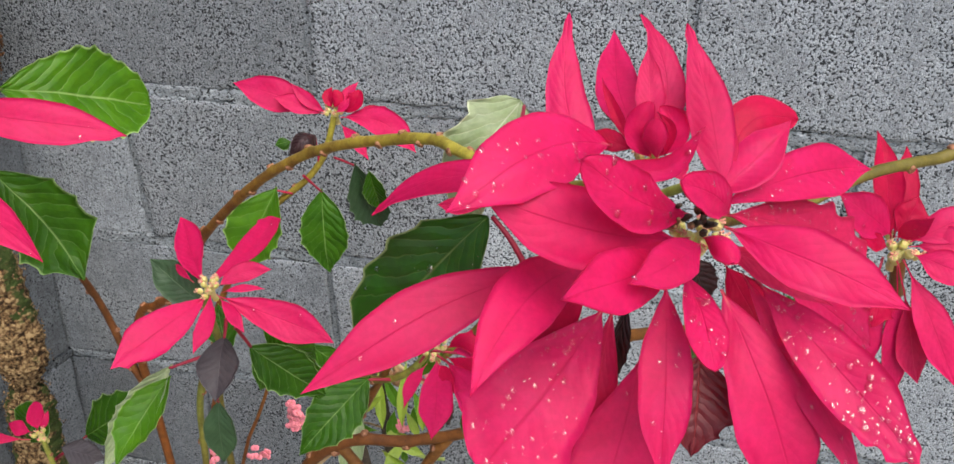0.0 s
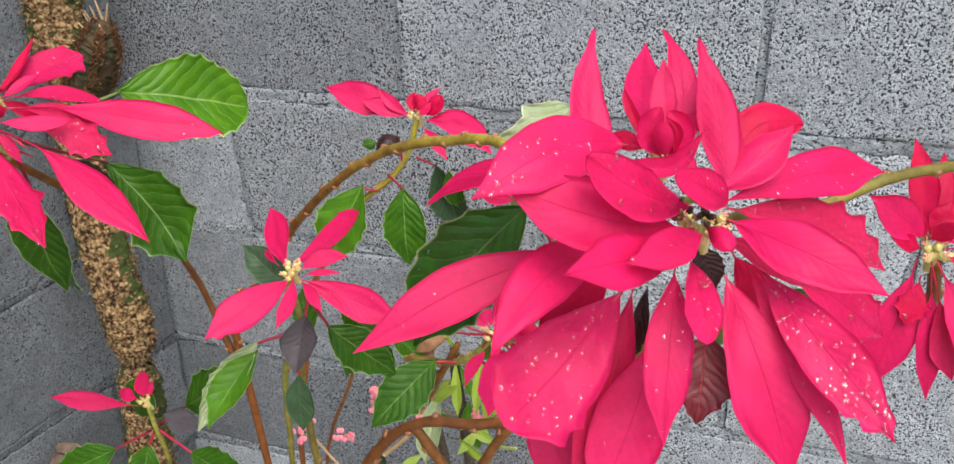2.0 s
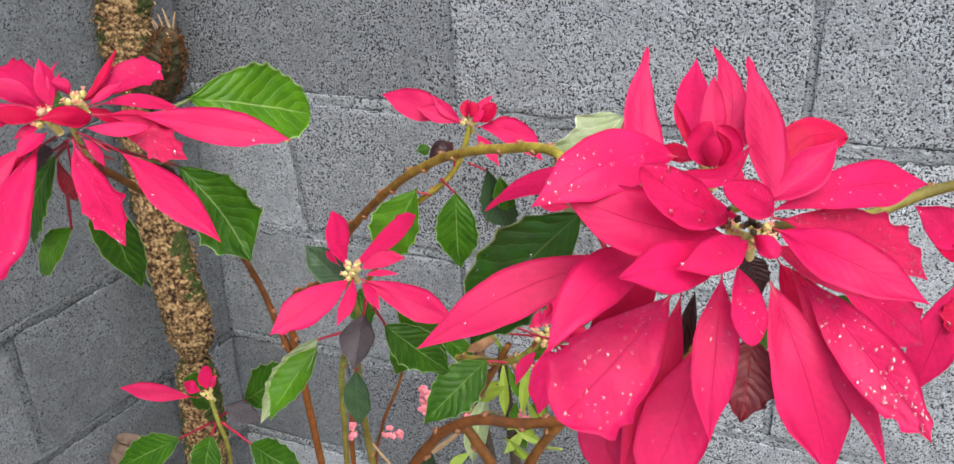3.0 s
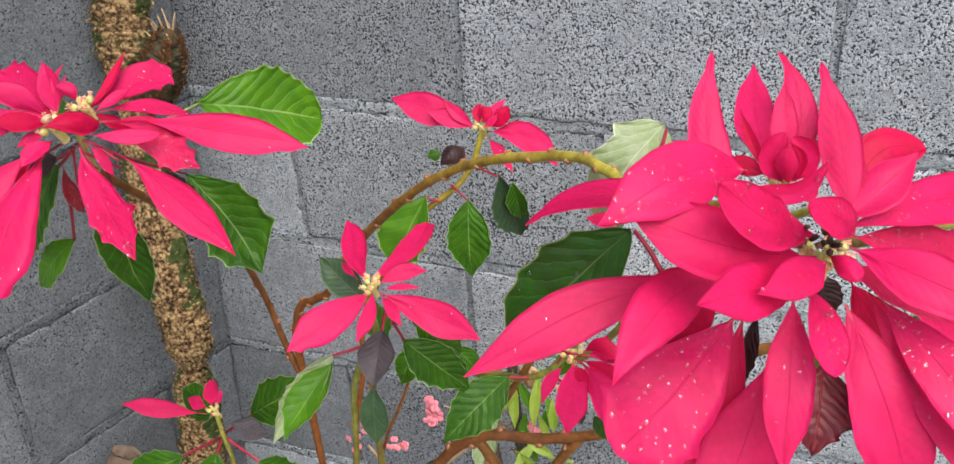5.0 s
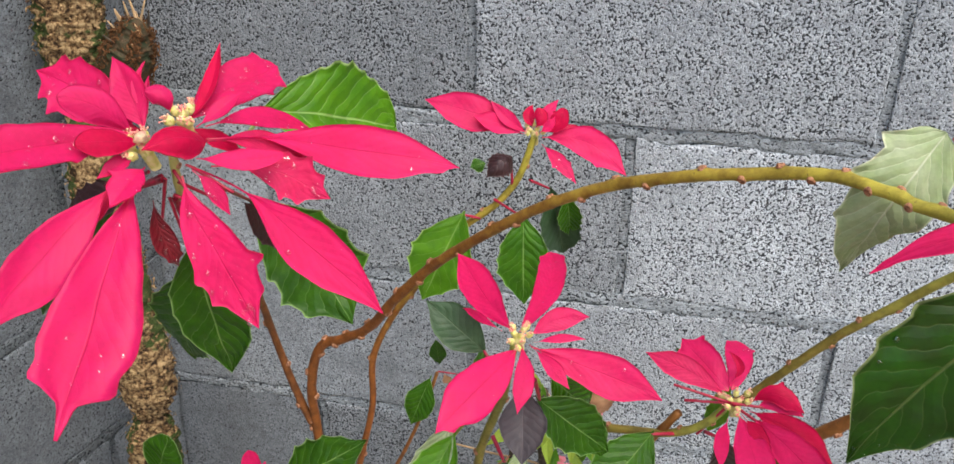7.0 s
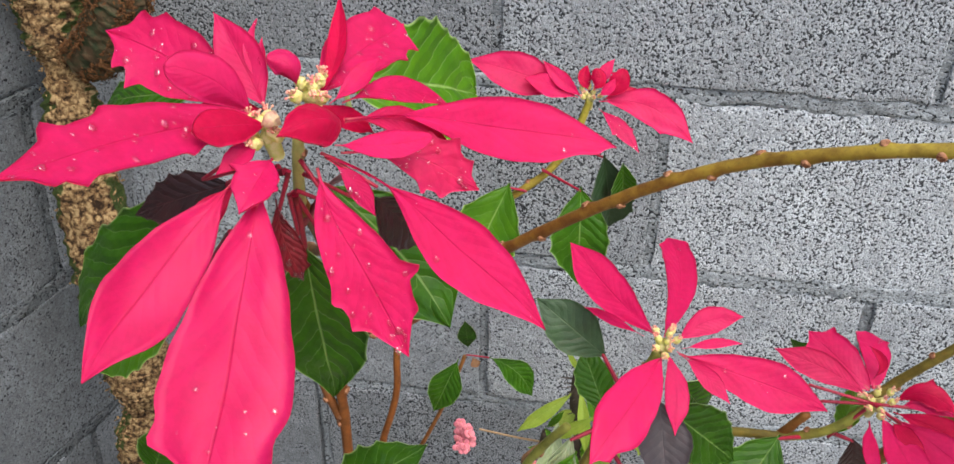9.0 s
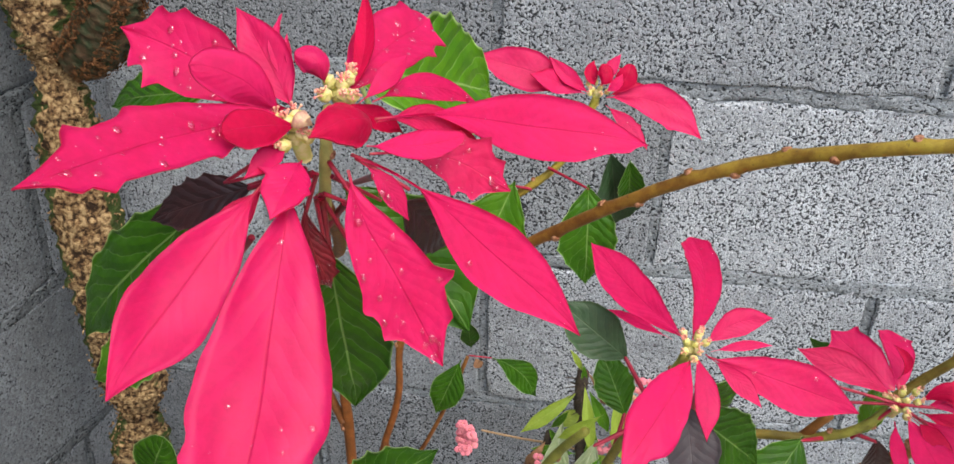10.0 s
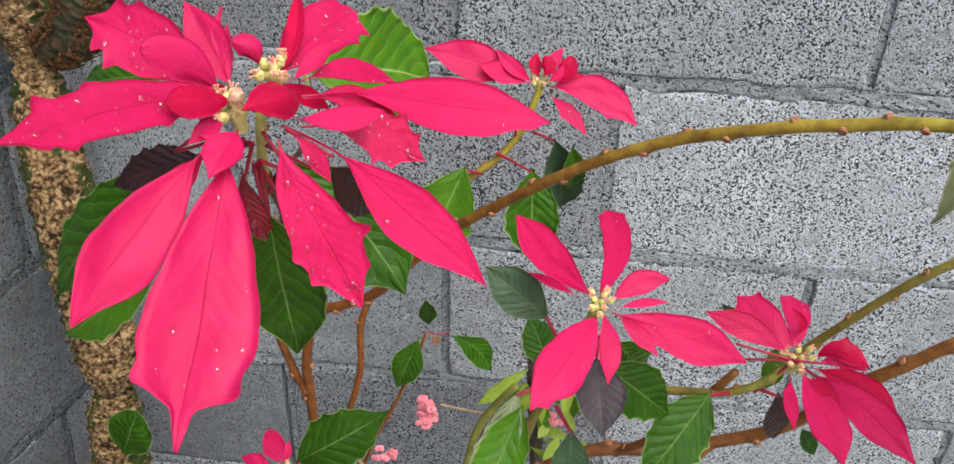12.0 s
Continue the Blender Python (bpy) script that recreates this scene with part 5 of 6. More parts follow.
blade_ob = petal(low, (0.1683, -0.4400, 1.2268), (0.1939, -0.4460, 1.1918), 0.0220, mats=[LEAF, LEAF_PALE], name="leaf", label="deep green leaf", stalk=0.02, full=0.42, teeth=0.16, nteeth=5, ripple=0.007, heel=0.85)
blade_ob = petal(g_stem, (0.2479, -0.4000, 1.2189), (0.2267, -0.3700, 1.2199), 0.0122, mats=[LEAF_DARK, LEAF_PALE], name="leaf", label="small dark leaf", stalk=0.02, full=0.42, teeth=0.16, nteeth=5, ripple=0.007, heel=0.85)
blade_ob = petal(g_stem, (0.2488, -0.4200, 1.1998), (0.2596, -0.4000, 1.2204), 0.0139, mats=[LEAF_LIME, LEAF_PALE], name="leaf", label="small light green leaf", stalk=0.02, full=0.42, teeth=0.16, nteeth=5, ripple=0.007, heel=0.85)
head_e = flower_head((0.3868, -0.5850, 1.4479), 0.0021, 0.0070, 5, "yellow and cream flower cups, browning with age")
head_e2 = flower_head((0.4046, -0.5980, 1.4276), 0.0022, 0.0090, 11, "cream flower cups with browned remains")
petal(head_e, (0.3687, -0.6036, 1.4505), (0.3571, -0.5681, 1.4895), 0.0141, via=[(0.3588, -0.5880, 1.4693)], full=0.34, stalk=0.0, heel=0.5, cup=-0.15, tail=0.06, arch=0.0)
petal(head_e, (0.3912, -0.5778, 1.4507), (0.3792, -0.5408, 1.4824), 0.0124, via=[(0.3889, -0.5573, 1.4674)], full=0.42, stalk=0.02, tail=0.07, arch=0.0, heel=0.7)
petal(head_e, (0.3824, -0.5777, 1.4507), (0.3682, -0.5127, 1.4665), 0.0160, via=[(0.3724, -0.5474, 1.4571)], full=0.42, stalk=0.02, arch=0.0, heel=0.7)
petal(head_e, (0.3868, -0.5861, 1.4544), (0.3826, -0.5663, 1.4791), 0.0096, full=0.42, stalk=0.02, fold=0.3, heel=0.7, mats=[BRACT_UNDER, CRIMSON], label='deeper red young bract')
petal(head_e, (0.3808, -0.5815, 1.4497), (0.3679, -0.5672, 1.4674), 0.0040, via=[(0.3741, -0.5749, 1.4579)], full=0.4, stalk=0.02, fold=0.4, mats=[CRIMSON, MAROON])
petal(head_e, (0.3916, -0.5838, 1.4509), (0.3975, -0.5683, 1.4578), 0.0083, via=[(0.3941, -0.5751, 1.4561)], full=0.6, stalk=0.02, blunt=True, drops=2)
petal(head_e2, (0.4113, -0.5875, 1.4377), (0.3945, -0.5631, 1.4864), 0.0150, via=[(0.4041, -0.5742, 1.4629)], full=0.44, stalk=0.03, tail=0.05, cup=-0.12, arch=0.0, heel=0.9)
petal(head_e2, (0.4127, -0.5809, 1.4392), (0.4098, -0.5685, 1.4573), 0.0037, via=[(0.4126, -0.5727, 1.4506)], full=0.5, fold=0.4, mats=[BRACT_UNDER, CRIMSON])
petal(head_e2, (0.4077, -0.5912, 1.4381), (0.4320, -0.5641, 1.4554), 0.0168, via=[(0.4204, -0.5775, 1.4466)], full=0.58, stalk=0.04, fold=-0.2, cup=-0.35, arch=0.0)
petal(head_e2, (0.4099, -0.5782, 1.4375), (0.4346, -0.5560, 1.4527), 0.0168, via=[(0.4206, -0.5620, 1.4544)], full=0.56, stalk=0.05, blunt=True, cup=-0.3, mats=[CRIMSON, CRIMSON])
petal(head_e2, (0.4073, -0.5916, 1.4337), (0.4695, -0.5150, 1.4187), 0.0203, via=[(0.4342, -0.5591, 1.4317)], full=0.62, stalk=0.06, heel=1.2, drops=22, arch=0.0, fold=0.12)
petal(head_e2, (0.4114, -0.5869, 1.4304), (0.4764, -0.5306, 1.3807), 0.0226, via=[(0.4412, -0.5566, 1.4110)], full=0.60, stalk=0.06, heel=1.0, lobes=[(0.62, -1, 0.35), (0.76, -1, 0.4), (0.88, -1, 0.4), (0.8, 1, 0.2)], drops=60, arch=0.0, mats=[BRACT_UNDER, BRACT_UNDER])
petal(head_e2, (0.4124, -0.5961, 1.4311), (0.4684, -0.6138, 1.4190), 0.0197, via=[(0.4410, -0.6118, 1.4297)], full=0.48, stalk=0.04, heel=1.0, arch=0.0, cup=-0.1)
petal(head_e2, (0.4094, -0.5948, 1.4231), (0.4492, -0.5993, 1.4070), 0.0117, via=[(0.4293, -0.5958, 1.4171)], full=0.5, stalk=0.06, mats=[BRACT_UNDER, BRACT_UNDER], arch=0.0)
petal(head_e2, (0.4142, -0.5839, 1.4112), (0.4328, -0.5748, 1.3750), 0.0151, full=0.5, stalk=0.08, mats=[CRIMSON, CRIMSON])
petal(head_e2, (0.4351, -0.5678, 1.3970), (0.4787, -0.5410, 1.3504), 0.0210, via=[(0.4577, -0.5537, 1.3741)], full=0.6, stalk=0.02, drops=26, lobes=[(0.75, -1, 0.3)])
petal(head_e2, (0.4139, -0.6017, 1.4109), (0.4457, -0.6351, 1.3496), 0.0260, via=[(0.4301, -0.6216, 1.3870)], full=0.62, stalk=0.02, heel=0.85, arch=0.0, cup=-0.12)
petal(head_e2, (0.4204, -0.5941, 1.4127), (0.4639, -0.6369, 1.3625), 0.0124, via=[(0.4434, -0.6166, 1.3890)], full=0.5, stalk=0.04, heel=0.9, drops=16, arch=0.0)
petal(head_e2, (0.4246, -0.5971, 1.4131), (0.4753, -0.6416, 1.3816), 0.0209, via=[(0.4525, -0.6242, 1.3979)], full=0.58, stalk=0.03, heel=1.0, lobes=[(0.80, 1, 0.28), (0.90, 1, 0.4), (0.93, -1, 0.2)], drops=110, arch=0.0, fold=0.1)
petal(head_e2, (0.4012, -0.6040, 1.4177), (0.4123, -0.6416, 1.4081), 0.0126, via=[(0.4090, -0.6267, 1.4132)], full=0.66, stalk=0.03, heel=1.0, blunt=True, drops=26, arch=0.0)
petal(head_e2, (0.3959, -0.6025, 1.4137), (0.4002, -0.6479, 1.3657), 0.0175, via=[(0.3989, -0.6306, 1.3925)], full=0.52, stalk=0.06, heel=1.0, drops=20, arch=0.0, ripple=0.010)
petal(head_e2, (0.3904, -0.6001, 1.3789), (0.3756, -0.6427, 1.3201), 0.0298, via=[(0.3849, -0.6210, 1.3488)], full=0.55, stalk=0.02, arch=0.0, drops=6)
petal(head_e2, (0.3758, -0.5985, 1.3954), (0.3429, -0.6501, 1.3626), 0.0375, via=[(0.3606, -0.6292, 1.3803)], full=0.74, stalk=0.02, heel=0.95, blunt=True, arch=0.0, lobes=[(0.62, 1, 0.10), (0.80, 1, 0.24), (0.72, -1, 0.12), (0.86, -1, 0.26)], drops=80, fold=0.08)
petal(head_e2, (0.3787, -0.5897, 1.3915), (0.3646, -0.6336, 1.3180), 0.0195, via=[(0.3746, -0.6083, 1.3583)], full=0.55, stalk=0.02, mats=[BRACT_UNDER, BRACT_UNDER], fold=0.3, arch=0.0)
petal(head_e2, (0.3607, -0.5913, 1.3386), (0.3652, -0.6194, 1.3043), 0.0245, via=[(0.3521, -0.6089, 1.3231)], full=0.5, stalk=0.02)
petal(head_e2, (0.3728, -0.5965, 1.4148), (0.2874, -0.6565, 1.3896), 0.0207, via=[(0.3257, -0.6287, 1.4097)], full=0.62, stalk=0.12, heel=1.15, arch=0.0, cup=-0.1, drops=4)
petal(head_e2, (0.3733, -0.5939, 1.4125), (0.3440, -0.6672, 1.4088), 0.0206, via=[(0.3556, -0.6322, 1.4202)], full=0.52, stalk=0.08, heel=1.0, arch=0.0)
petal(head_e2, (0.3710, -0.5821, 1.3950), (0.3400, -0.5936, 1.3690), 0.0216, full=0.5, stalk=0.08, mats=[CRIMSON, CRIMSON])
petal(head_e2, (0.3981, -0.6056, 1.4254), (0.3692, -0.6639, 1.4435), 0.0187, via=[(0.3835, -0.6413, 1.4360)], full=0.58, stalk=0.02, heel=0.9, arch=0.0, cup=-0.1)
petal(head_e2, (0.4053, -0.6097, 1.4320), (0.3859, -0.6474, 1.4386), 0.0138, via=[(0.3970, -0.6308, 1.4368)], full=0.50, stalk=0.02, heel=0.9, arch=0.0, drops=2, ripple=0.010)
petal(head_e2, (0.4020, -0.6028, 1.4292), (0.3397, -0.6382, 1.4585), 0.0245, via=[(0.3724, -0.6295, 1.4445)], full=0.56, stalk=0.10, heel=1.0, arch=0.0, cup=-0.1)
petal(head_e, (0.3746, -0.5912, 1.4544), (0.3357, -0.6497, 1.4567), 0.0241, via=[(0.3568, -0.6214, 1.4651)], full=0.54, stalk=0.02, heel=0.9, arch=0.0, cup=-0.15, drops=44)
petal(head_e2, (0.4009, -0.6027, 1.4381), (0.3706, -0.6384, 1.4716), 0.0175, via=[(0.3847, -0.6282, 1.4554)], full=0.58, stalk=0.04, heel=1.0, blunt=True, arch=0.0, cup=-0.15, drops=22)
petal(head_e, (0.3720, -0.5850, 1.4320), (0.2790, -0.5614, 1.4035), 0.0121, via=[(0.3055, -0.5643, 1.4209)], full=0.6, stalk=0.05, heel=0.8, tail=0.05, cup=-0.15, arch=0.0)
petal(head_e, (0.3297, -0.5848, 1.4225), (0.3125, -0.5798, 1.4200), 0.0061, full=0.5, stalk=0.04, mats=[BRACT_UNDER, BRACT_UNDER])
petal(head_e2, (0.4129, -0.6057, 1.4413), (0.3971, -0.6302, 1.4629), 0.0128, via=[(0.4063, -0.6196, 1.4547)], full=0.5, stalk=0.02, heel=0.9, blunt=True, arch=0.0, drops=2)
petal(head_e, (0.3743, -0.6030, 1.4538), (0.4023, -0.6003, 1.4675), 0.0074, via=[(0.3928, -0.6039, 1.4539)], full=0.42, stalk=0.02, fold=0.5, arch=0.0, drops=8)
petal(head_e, (0.3818, -0.5904, 1.4528), (0.3664, -0.5853, 1.4554), 0.0074, full=0.5, stalk=0.06, mats=[CRIMSON, CRIMSON])
petal(head_e, (0.3984, -0.5899, 1.4424), (0.3940, -0.5846, 1.4500), 0.0068, full=0.5, stalk=0.06)
petal(head_e2, (0.4059, -0.6030, 1.4303), (0.4148, -0.6195, 1.4320), 0.0082, via=[(0.4118, -0.6105, 1.4314)], full=0.6, stalk=0.06, cup=-0.9, arch=0.2, blunt=True, drops=4)
petal(head_e, (0.3875, -0.5917, 1.4510), (0.3867, -0.5905, 1.4696), 0.0098, via=[(0.3830, -0.5923, 1.4611)], full=0.5, stalk=0.02, cup=0.5, blunt=True)
petal(head_e, (0.3894, -0.5929, 1.4518), (0.3887, -0.5893, 1.4681), 0.0089, via=[(0.3936, -0.5893, 1.4597)], full=0.5, stalk=0.02, cup=0.6, blunt=True)
petal(head_e, (0.3894, -0.5960, 1.4528), (0.3877, -0.5987, 1.4677), 0.0079, full=0.5, stalk=0.03, cup=-0.6, arch=0.08, blunt=True)
petal(head_e, (0.3913, -0.5941, 1.4526), (0.3882, -0.5937, 1.4675), 0.0031, via=[(0.3926, -0.5918, 1.4614)], full=0.5, stalk=0.03, fold=0.5, mats=[CRIMSON, MAROON])
for k in range(12):
    rng = random.Random(k + 700)
    q = Vector((0.4015 + rng.uniform(-0.008, 0.008), -0.600, 1.4345 + rng.uniform(-0.0045, 0.0045)))
    dead = bmesh.new()
    tube(dead, [q, q + Vector((rng.uniform(-0.001, 0.003), -0.012, rng.uniform(0.006, 0.010)))], [0.0014, 0.0007], 6, 3, 0.5, k)
    part("dead_cup", dead, SPINE_STEM if k % 3 else DRY, head_e2, "browned dead flower cup")
blade_ob = petal(right, (0.4097, -0.6040, 1.3855), (0.4104, -0.6260, 1.3590), 0.0253, mats=[MAROON, MAROON], name="leaf", label="dark crimson toothed leaf", teeth=0.3, full=0.45, stalk=0.02, nteeth=5, ripple=0.007, heel=0.85)
blade_ob = petal(right, (0.3838, -0.5850, 1.3901), (0.3767, -0.5900, 1.3493), 0.0077, mats=[LEAF_MAROON, LEAF_MAROON], name="leaf", label="shrivelled dark maroon leaf", fold=0.8, twist=0.9, stalk=0.02, full=0.42, teeth=0.16, nteeth=5, ripple=0.007, heel=0.85)
blade_ob = petal(right, (0.4035, -0.5920, 1.4161), (0.4107, -0.5920, 1.3978), 0.0123, mats=[LEAF_MAROON, LEAF_MAROON], name="leaf", label="shrivelled dark maroon leaf", stalk=0.02, full=0.42, teeth=0.16, nteeth=5, ripple=0.007, heel=0.85)
blade_ob = petal(arch, (0.3295, -0.5720, 1.4122), (0.2790, -0.5900, 1.3440), 0.0390, mats=[LEAF_DARK, LEAF_PALE], name="leaf", label="large dark green leaf with reddish midrib", drops=16, via=[(0.3020, -0.5860, 1.3830)], arch=0.0, full=0.48, heel=0.7, stalk=0.0, ripple=0.008, lobes=[(0.22, 1, 0.10), (0.38, 1, 0.12), (0.54, 1, 0.12), (0.70, 1, 0.10), (0.30, -1, 0.10), (0.46, -1, 0.12), (0.62, -1, 0.12), (0.78, -1, 0.10)])
stalk(blade_ob, [(0.3470, -0.5800, 1.3931), (0.3392, -0.5750, 1.4042), (0.3305, -0.5687, 1.4104)], 0.0013, 0.0009, PETIOLE)
blade_ob = petal(right, (0.3522, -0.5750, 1.3726), (0.3411, -0.5650, 1.3054), 0.0294, mats=[LEAF_DARK, LEAF_PALE], name="leaf", label="dark green leaf in the shade of the bracts", full=0.5, stalk=0.02, teeth=0.16, nteeth=5, ripple=0.007, heel=0.85)
blade_ob = petal(arch, (0.3216, -0.4602, 1.4125), (0.2968, -0.4450, 1.3330), 0.0340, mats=[LEAF_PALE, LEAF_PALE], name="leaf", label="pale leaf hanging with its underside outward", via=[(0.3053, -0.4773, 1.3919)], full=0.26, heel=0.4, arch=0.0, fold=-0.12, stalk=0.0, ripple=0.010, lobes=[(0.16, 1, 0.35), (0.34, 1, 0.30), (0.52, 1, 0.18), (0.28, -1, 0.25), (0.5, -1, 0.2), (0.68, -1, 0.14)])
stalk(blade_ob, [(0.3198, -0.5109, 1.4029), (0.3236, -0.5012, 1.4073), (0.3255, -0.4883, 1.4118), (0.3237, -0.4648, 1.4118)], 0.0013, 0.0009, PETIOLE)
blade_ob = petal(rise, (0.4106, -0.5500, 1.3624), (0.4110, -0.5300, 1.3246), 0.0086, mats=[LEAF_LIME, LEAF_PALE], name="leaf", label="small light green leaf", stalk=0.02, full=0.42, teeth=0.16, nteeth=5, ripple=0.007, heel=0.85)
blade_ob = petal(rise, (0.4359, -0.5400, 1.3675), (0.4559, -0.5200, 1.3464), 0.0111, mats=[LEAF, LEAF_PALE], name="leaf", label="small green leaf", stalk=0.02, full=0.42, teeth=0.16, nteeth=5, ripple=0.007, heel=0.85)
head_f = flower_head((0.5106, -0.4300, 1.3344), 0.0032, 0.0100, 7, "yellow and cream flower cups")
petal(head_f, (0.5055, -0.4300, 1.3386), (0.4953, -0.4000, 1.3851), 0.0151, full=0.5, stalk=0.05, fold=0.3, mats=[CRIMSON, CRIMSON])
petal(head_f, (0.5066, -0.4300, 1.3406), (0.5108, -0.4000, 1.3776), 0.0157, full=0.45, stalk=0.05, mats=[CRIMSON, CRIMSON])
petal(head_f, (0.5083, -0.4300, 1.3390), (0.5164, -0.4200, 1.3595), 0.0168, full=0.6, stalk=0.1, mats=[CRIMSON, CRIMSON])
petal(head_f, (0.5129, -0.4300, 1.3378), (0.5459, -0.4200, 1.3560), 0.0173, full=0.5, stalk=0.1)
petal(head_f, (0.5147, -0.4300, 1.3362), (0.5526, -0.4300, 1.3431), 0.0185, full=0.5, stalk=0.1, drops=5)
petal(head_f, (0.5142, -0.4350, 1.3355), (0.5460, -0.4500, 1.3314), 0.0170, full=0.5, stalk=0.1)
petal(head_f, (0.5121, -0.4350, 1.3315), (0.5441, -0.4600, 1.2741), 0.0193, full=0.55, stalk=0.12)
petal(head_f, (0.5093, -0.4350, 1.3311), (0.5286, -0.4500, 1.2662), 0.0178, full=0.7, stalk=0.3, mats=[BRACT_UNDER, CRIMSON])
petal(head_f, (0.5100, -0.4350, 1.3275), (0.5188, -0.4500, 1.2504), 0.0148, full=0.5, stalk=0.18)
petal(head_f, (0.5051, -0.4320, 1.3426), (0.4724, -0.4500, 1.3729), 0.0212, full=0.5, stalk=0.06, drops=3)
petal(head_f, (0.5037, -0.4350, 1.3377), (0.4858, -0.4500, 1.3505), 0.0092, full=0.5, stalk=0.1, mats=[CRIMSON, CRIMSON])
petal(head_f, (0.5060, -0.4350, 1.3214), (0.5017, -0.4500, 1.2983), 0.0158, full=0.66, stalk=0.12, teeth=0.4, nteeth=4, drops=6, mats=[CRIMSON, CRIMSON])
petal(head_f, (0.5026, -0.4350, 1.3315), (0.4891, -0.4500, 1.2534), 0.0253, full=0.55, stalk=0.1)
petal(head_f, (0.5061, -0.4320, 1.3417), (0.5173, -0.4500, 1.3638), 0.0102, full=0.5, stalk=0.1, drops=3)


# ---- the old cactus in the corner ----
cactus = thing("cactus", "old corky brown cactus trunk with green skin patches", "cactus")


def trunk(name, pts, radii, seed, flat, label, skin=None, cover=0.75, ribs=0):
    bm = bmesh.new()
    tube(bm, pts, radii, 30, 22, 0.22, seed, flat)
    for v in bm.verts:
        q = v.co * 120
        v.co += Vector((noise.noise(q), noise.noise(q + Vector((9, 2, 5))), noise.noise(q + Vector((3, 8, 1))))) * 0.0018
    bm.normal_update()
    rng = random.Random(int(seed))
    spots = []
    for k, f in enumerate(bm.faces):
        q = f.calc_center_median()
        if ribs and k % 30 % (30 // ribs) < 3:
            for _ in range(2):
                spots.append((q + f.normal * rng.uniform(0.0, 0.004) + Vector((rng.uniform(-1, 1), rng.uniform(-1, 1), rng.uniform(-1, 1))) * 0.002, f.normal.copy()))
        elif noise.noise(q * 26) > -0.15 and abs(f.normal.x - 0.22) < 0.9 and rng.random() < cover:
            spots.append((q + Vector((rng.uniform(-1, 1), rng.uniform(-1, 1), rng.uniform(-1, 1))) * 0.0045, f.normal.copy()))
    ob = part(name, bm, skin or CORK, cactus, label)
    if not spots:
        return ob
    fl = bmesh.new()
    for q, nv in spots:
        r = rng.uniform(0.0006, 0.0018)
        blob(fl, q, r, (rng.uniform(0.7, 2.2), rng.uniform(0.4, 0.9), rng.uniform(0.25, 0.55)), nv.to_track_quat("Z", "Y").to_matrix() @ Matrix.Rotation(rng.uniform(0, 3), 3, "Z"), 1, 1.1)
    tagged(link_mesh("cork_scab", fl, RUST_SCAB if ribs else SCAB, ob, "raised tan cork scabs", False), kind="stuff")
    return ob



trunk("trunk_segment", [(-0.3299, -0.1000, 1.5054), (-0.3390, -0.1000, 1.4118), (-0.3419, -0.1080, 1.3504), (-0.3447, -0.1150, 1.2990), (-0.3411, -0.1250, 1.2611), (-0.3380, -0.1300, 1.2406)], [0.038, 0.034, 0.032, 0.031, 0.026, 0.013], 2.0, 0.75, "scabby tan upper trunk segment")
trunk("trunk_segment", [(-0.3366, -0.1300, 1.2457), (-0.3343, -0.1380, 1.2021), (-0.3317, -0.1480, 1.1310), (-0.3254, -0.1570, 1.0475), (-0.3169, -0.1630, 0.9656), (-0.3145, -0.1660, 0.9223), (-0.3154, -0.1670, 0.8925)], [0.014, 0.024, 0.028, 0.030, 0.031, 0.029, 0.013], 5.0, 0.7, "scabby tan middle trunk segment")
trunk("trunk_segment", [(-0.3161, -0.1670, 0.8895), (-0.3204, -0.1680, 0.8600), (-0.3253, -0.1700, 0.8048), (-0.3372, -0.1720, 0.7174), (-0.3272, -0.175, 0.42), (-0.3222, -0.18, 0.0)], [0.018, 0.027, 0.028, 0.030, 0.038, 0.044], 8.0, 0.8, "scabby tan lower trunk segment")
stub = trunk("broken_stub", [(-0.3183, -0.1300, 1.2473), (-0.2914, -0.1350, 1.2688), (-0.2692, -0.1400, 1.3023), (-0.2581, -0.1400, 1.3256)], [0.020, 0.024, 0.022, 0.012], 11.0, 0.9, "dark broken stub with dried spines", DARK_CORK, 0.12, 5)
for k in range(22):
    rng = random.Random(k)
    q = Vector((-0.2628, -0.1400, 1.3189)) + Vector((rng.uniform(-0.016, 0.016), rng.uniform(-0.012, 0.012), rng.uniform(-0.028, 0.012)))
    bm = bmesh.new()
    tube(bm, [q, q + Vector((rng.uniform(-0.010, 0.012), rng.uniform(-0.014, 0.004), rng.uniform(0.008, 0.026)))], [0.0016, 0.0006], 6, 3)
    part("dried_spine", bm, TWIG if k % 2 else SPINE_STEM, stub)

trunk("fallen_pad", [(-0.3947, -0.2400, 0.7890), (-0.4122, -0.2400, 0.7123), (-0.4122, -0.235, 0.45), (-0.4122, -0.22, 0.0)], [0.018, 0.040, 0.044, 0.046], 14.0, 0.6, "smooth brown old stump beside the trunk", ROCK, -1.0)

petal(cactus, (-0.2984, -0.2050, 0.8369), (-0.2686, -0.2100, 0.9061), 0.05, mats=[LEAF, LEAF], name="green_pad", label="small green pad on the trunk", blunt=True, fold=0.0, stalk=0.02)


# ---- the crown of thorns and the sprigs at the foot of the wall ----
thorns = thing("crown_of_thorns", "small thorny shrub with pink flower clusters and narrow leaves", "plant")

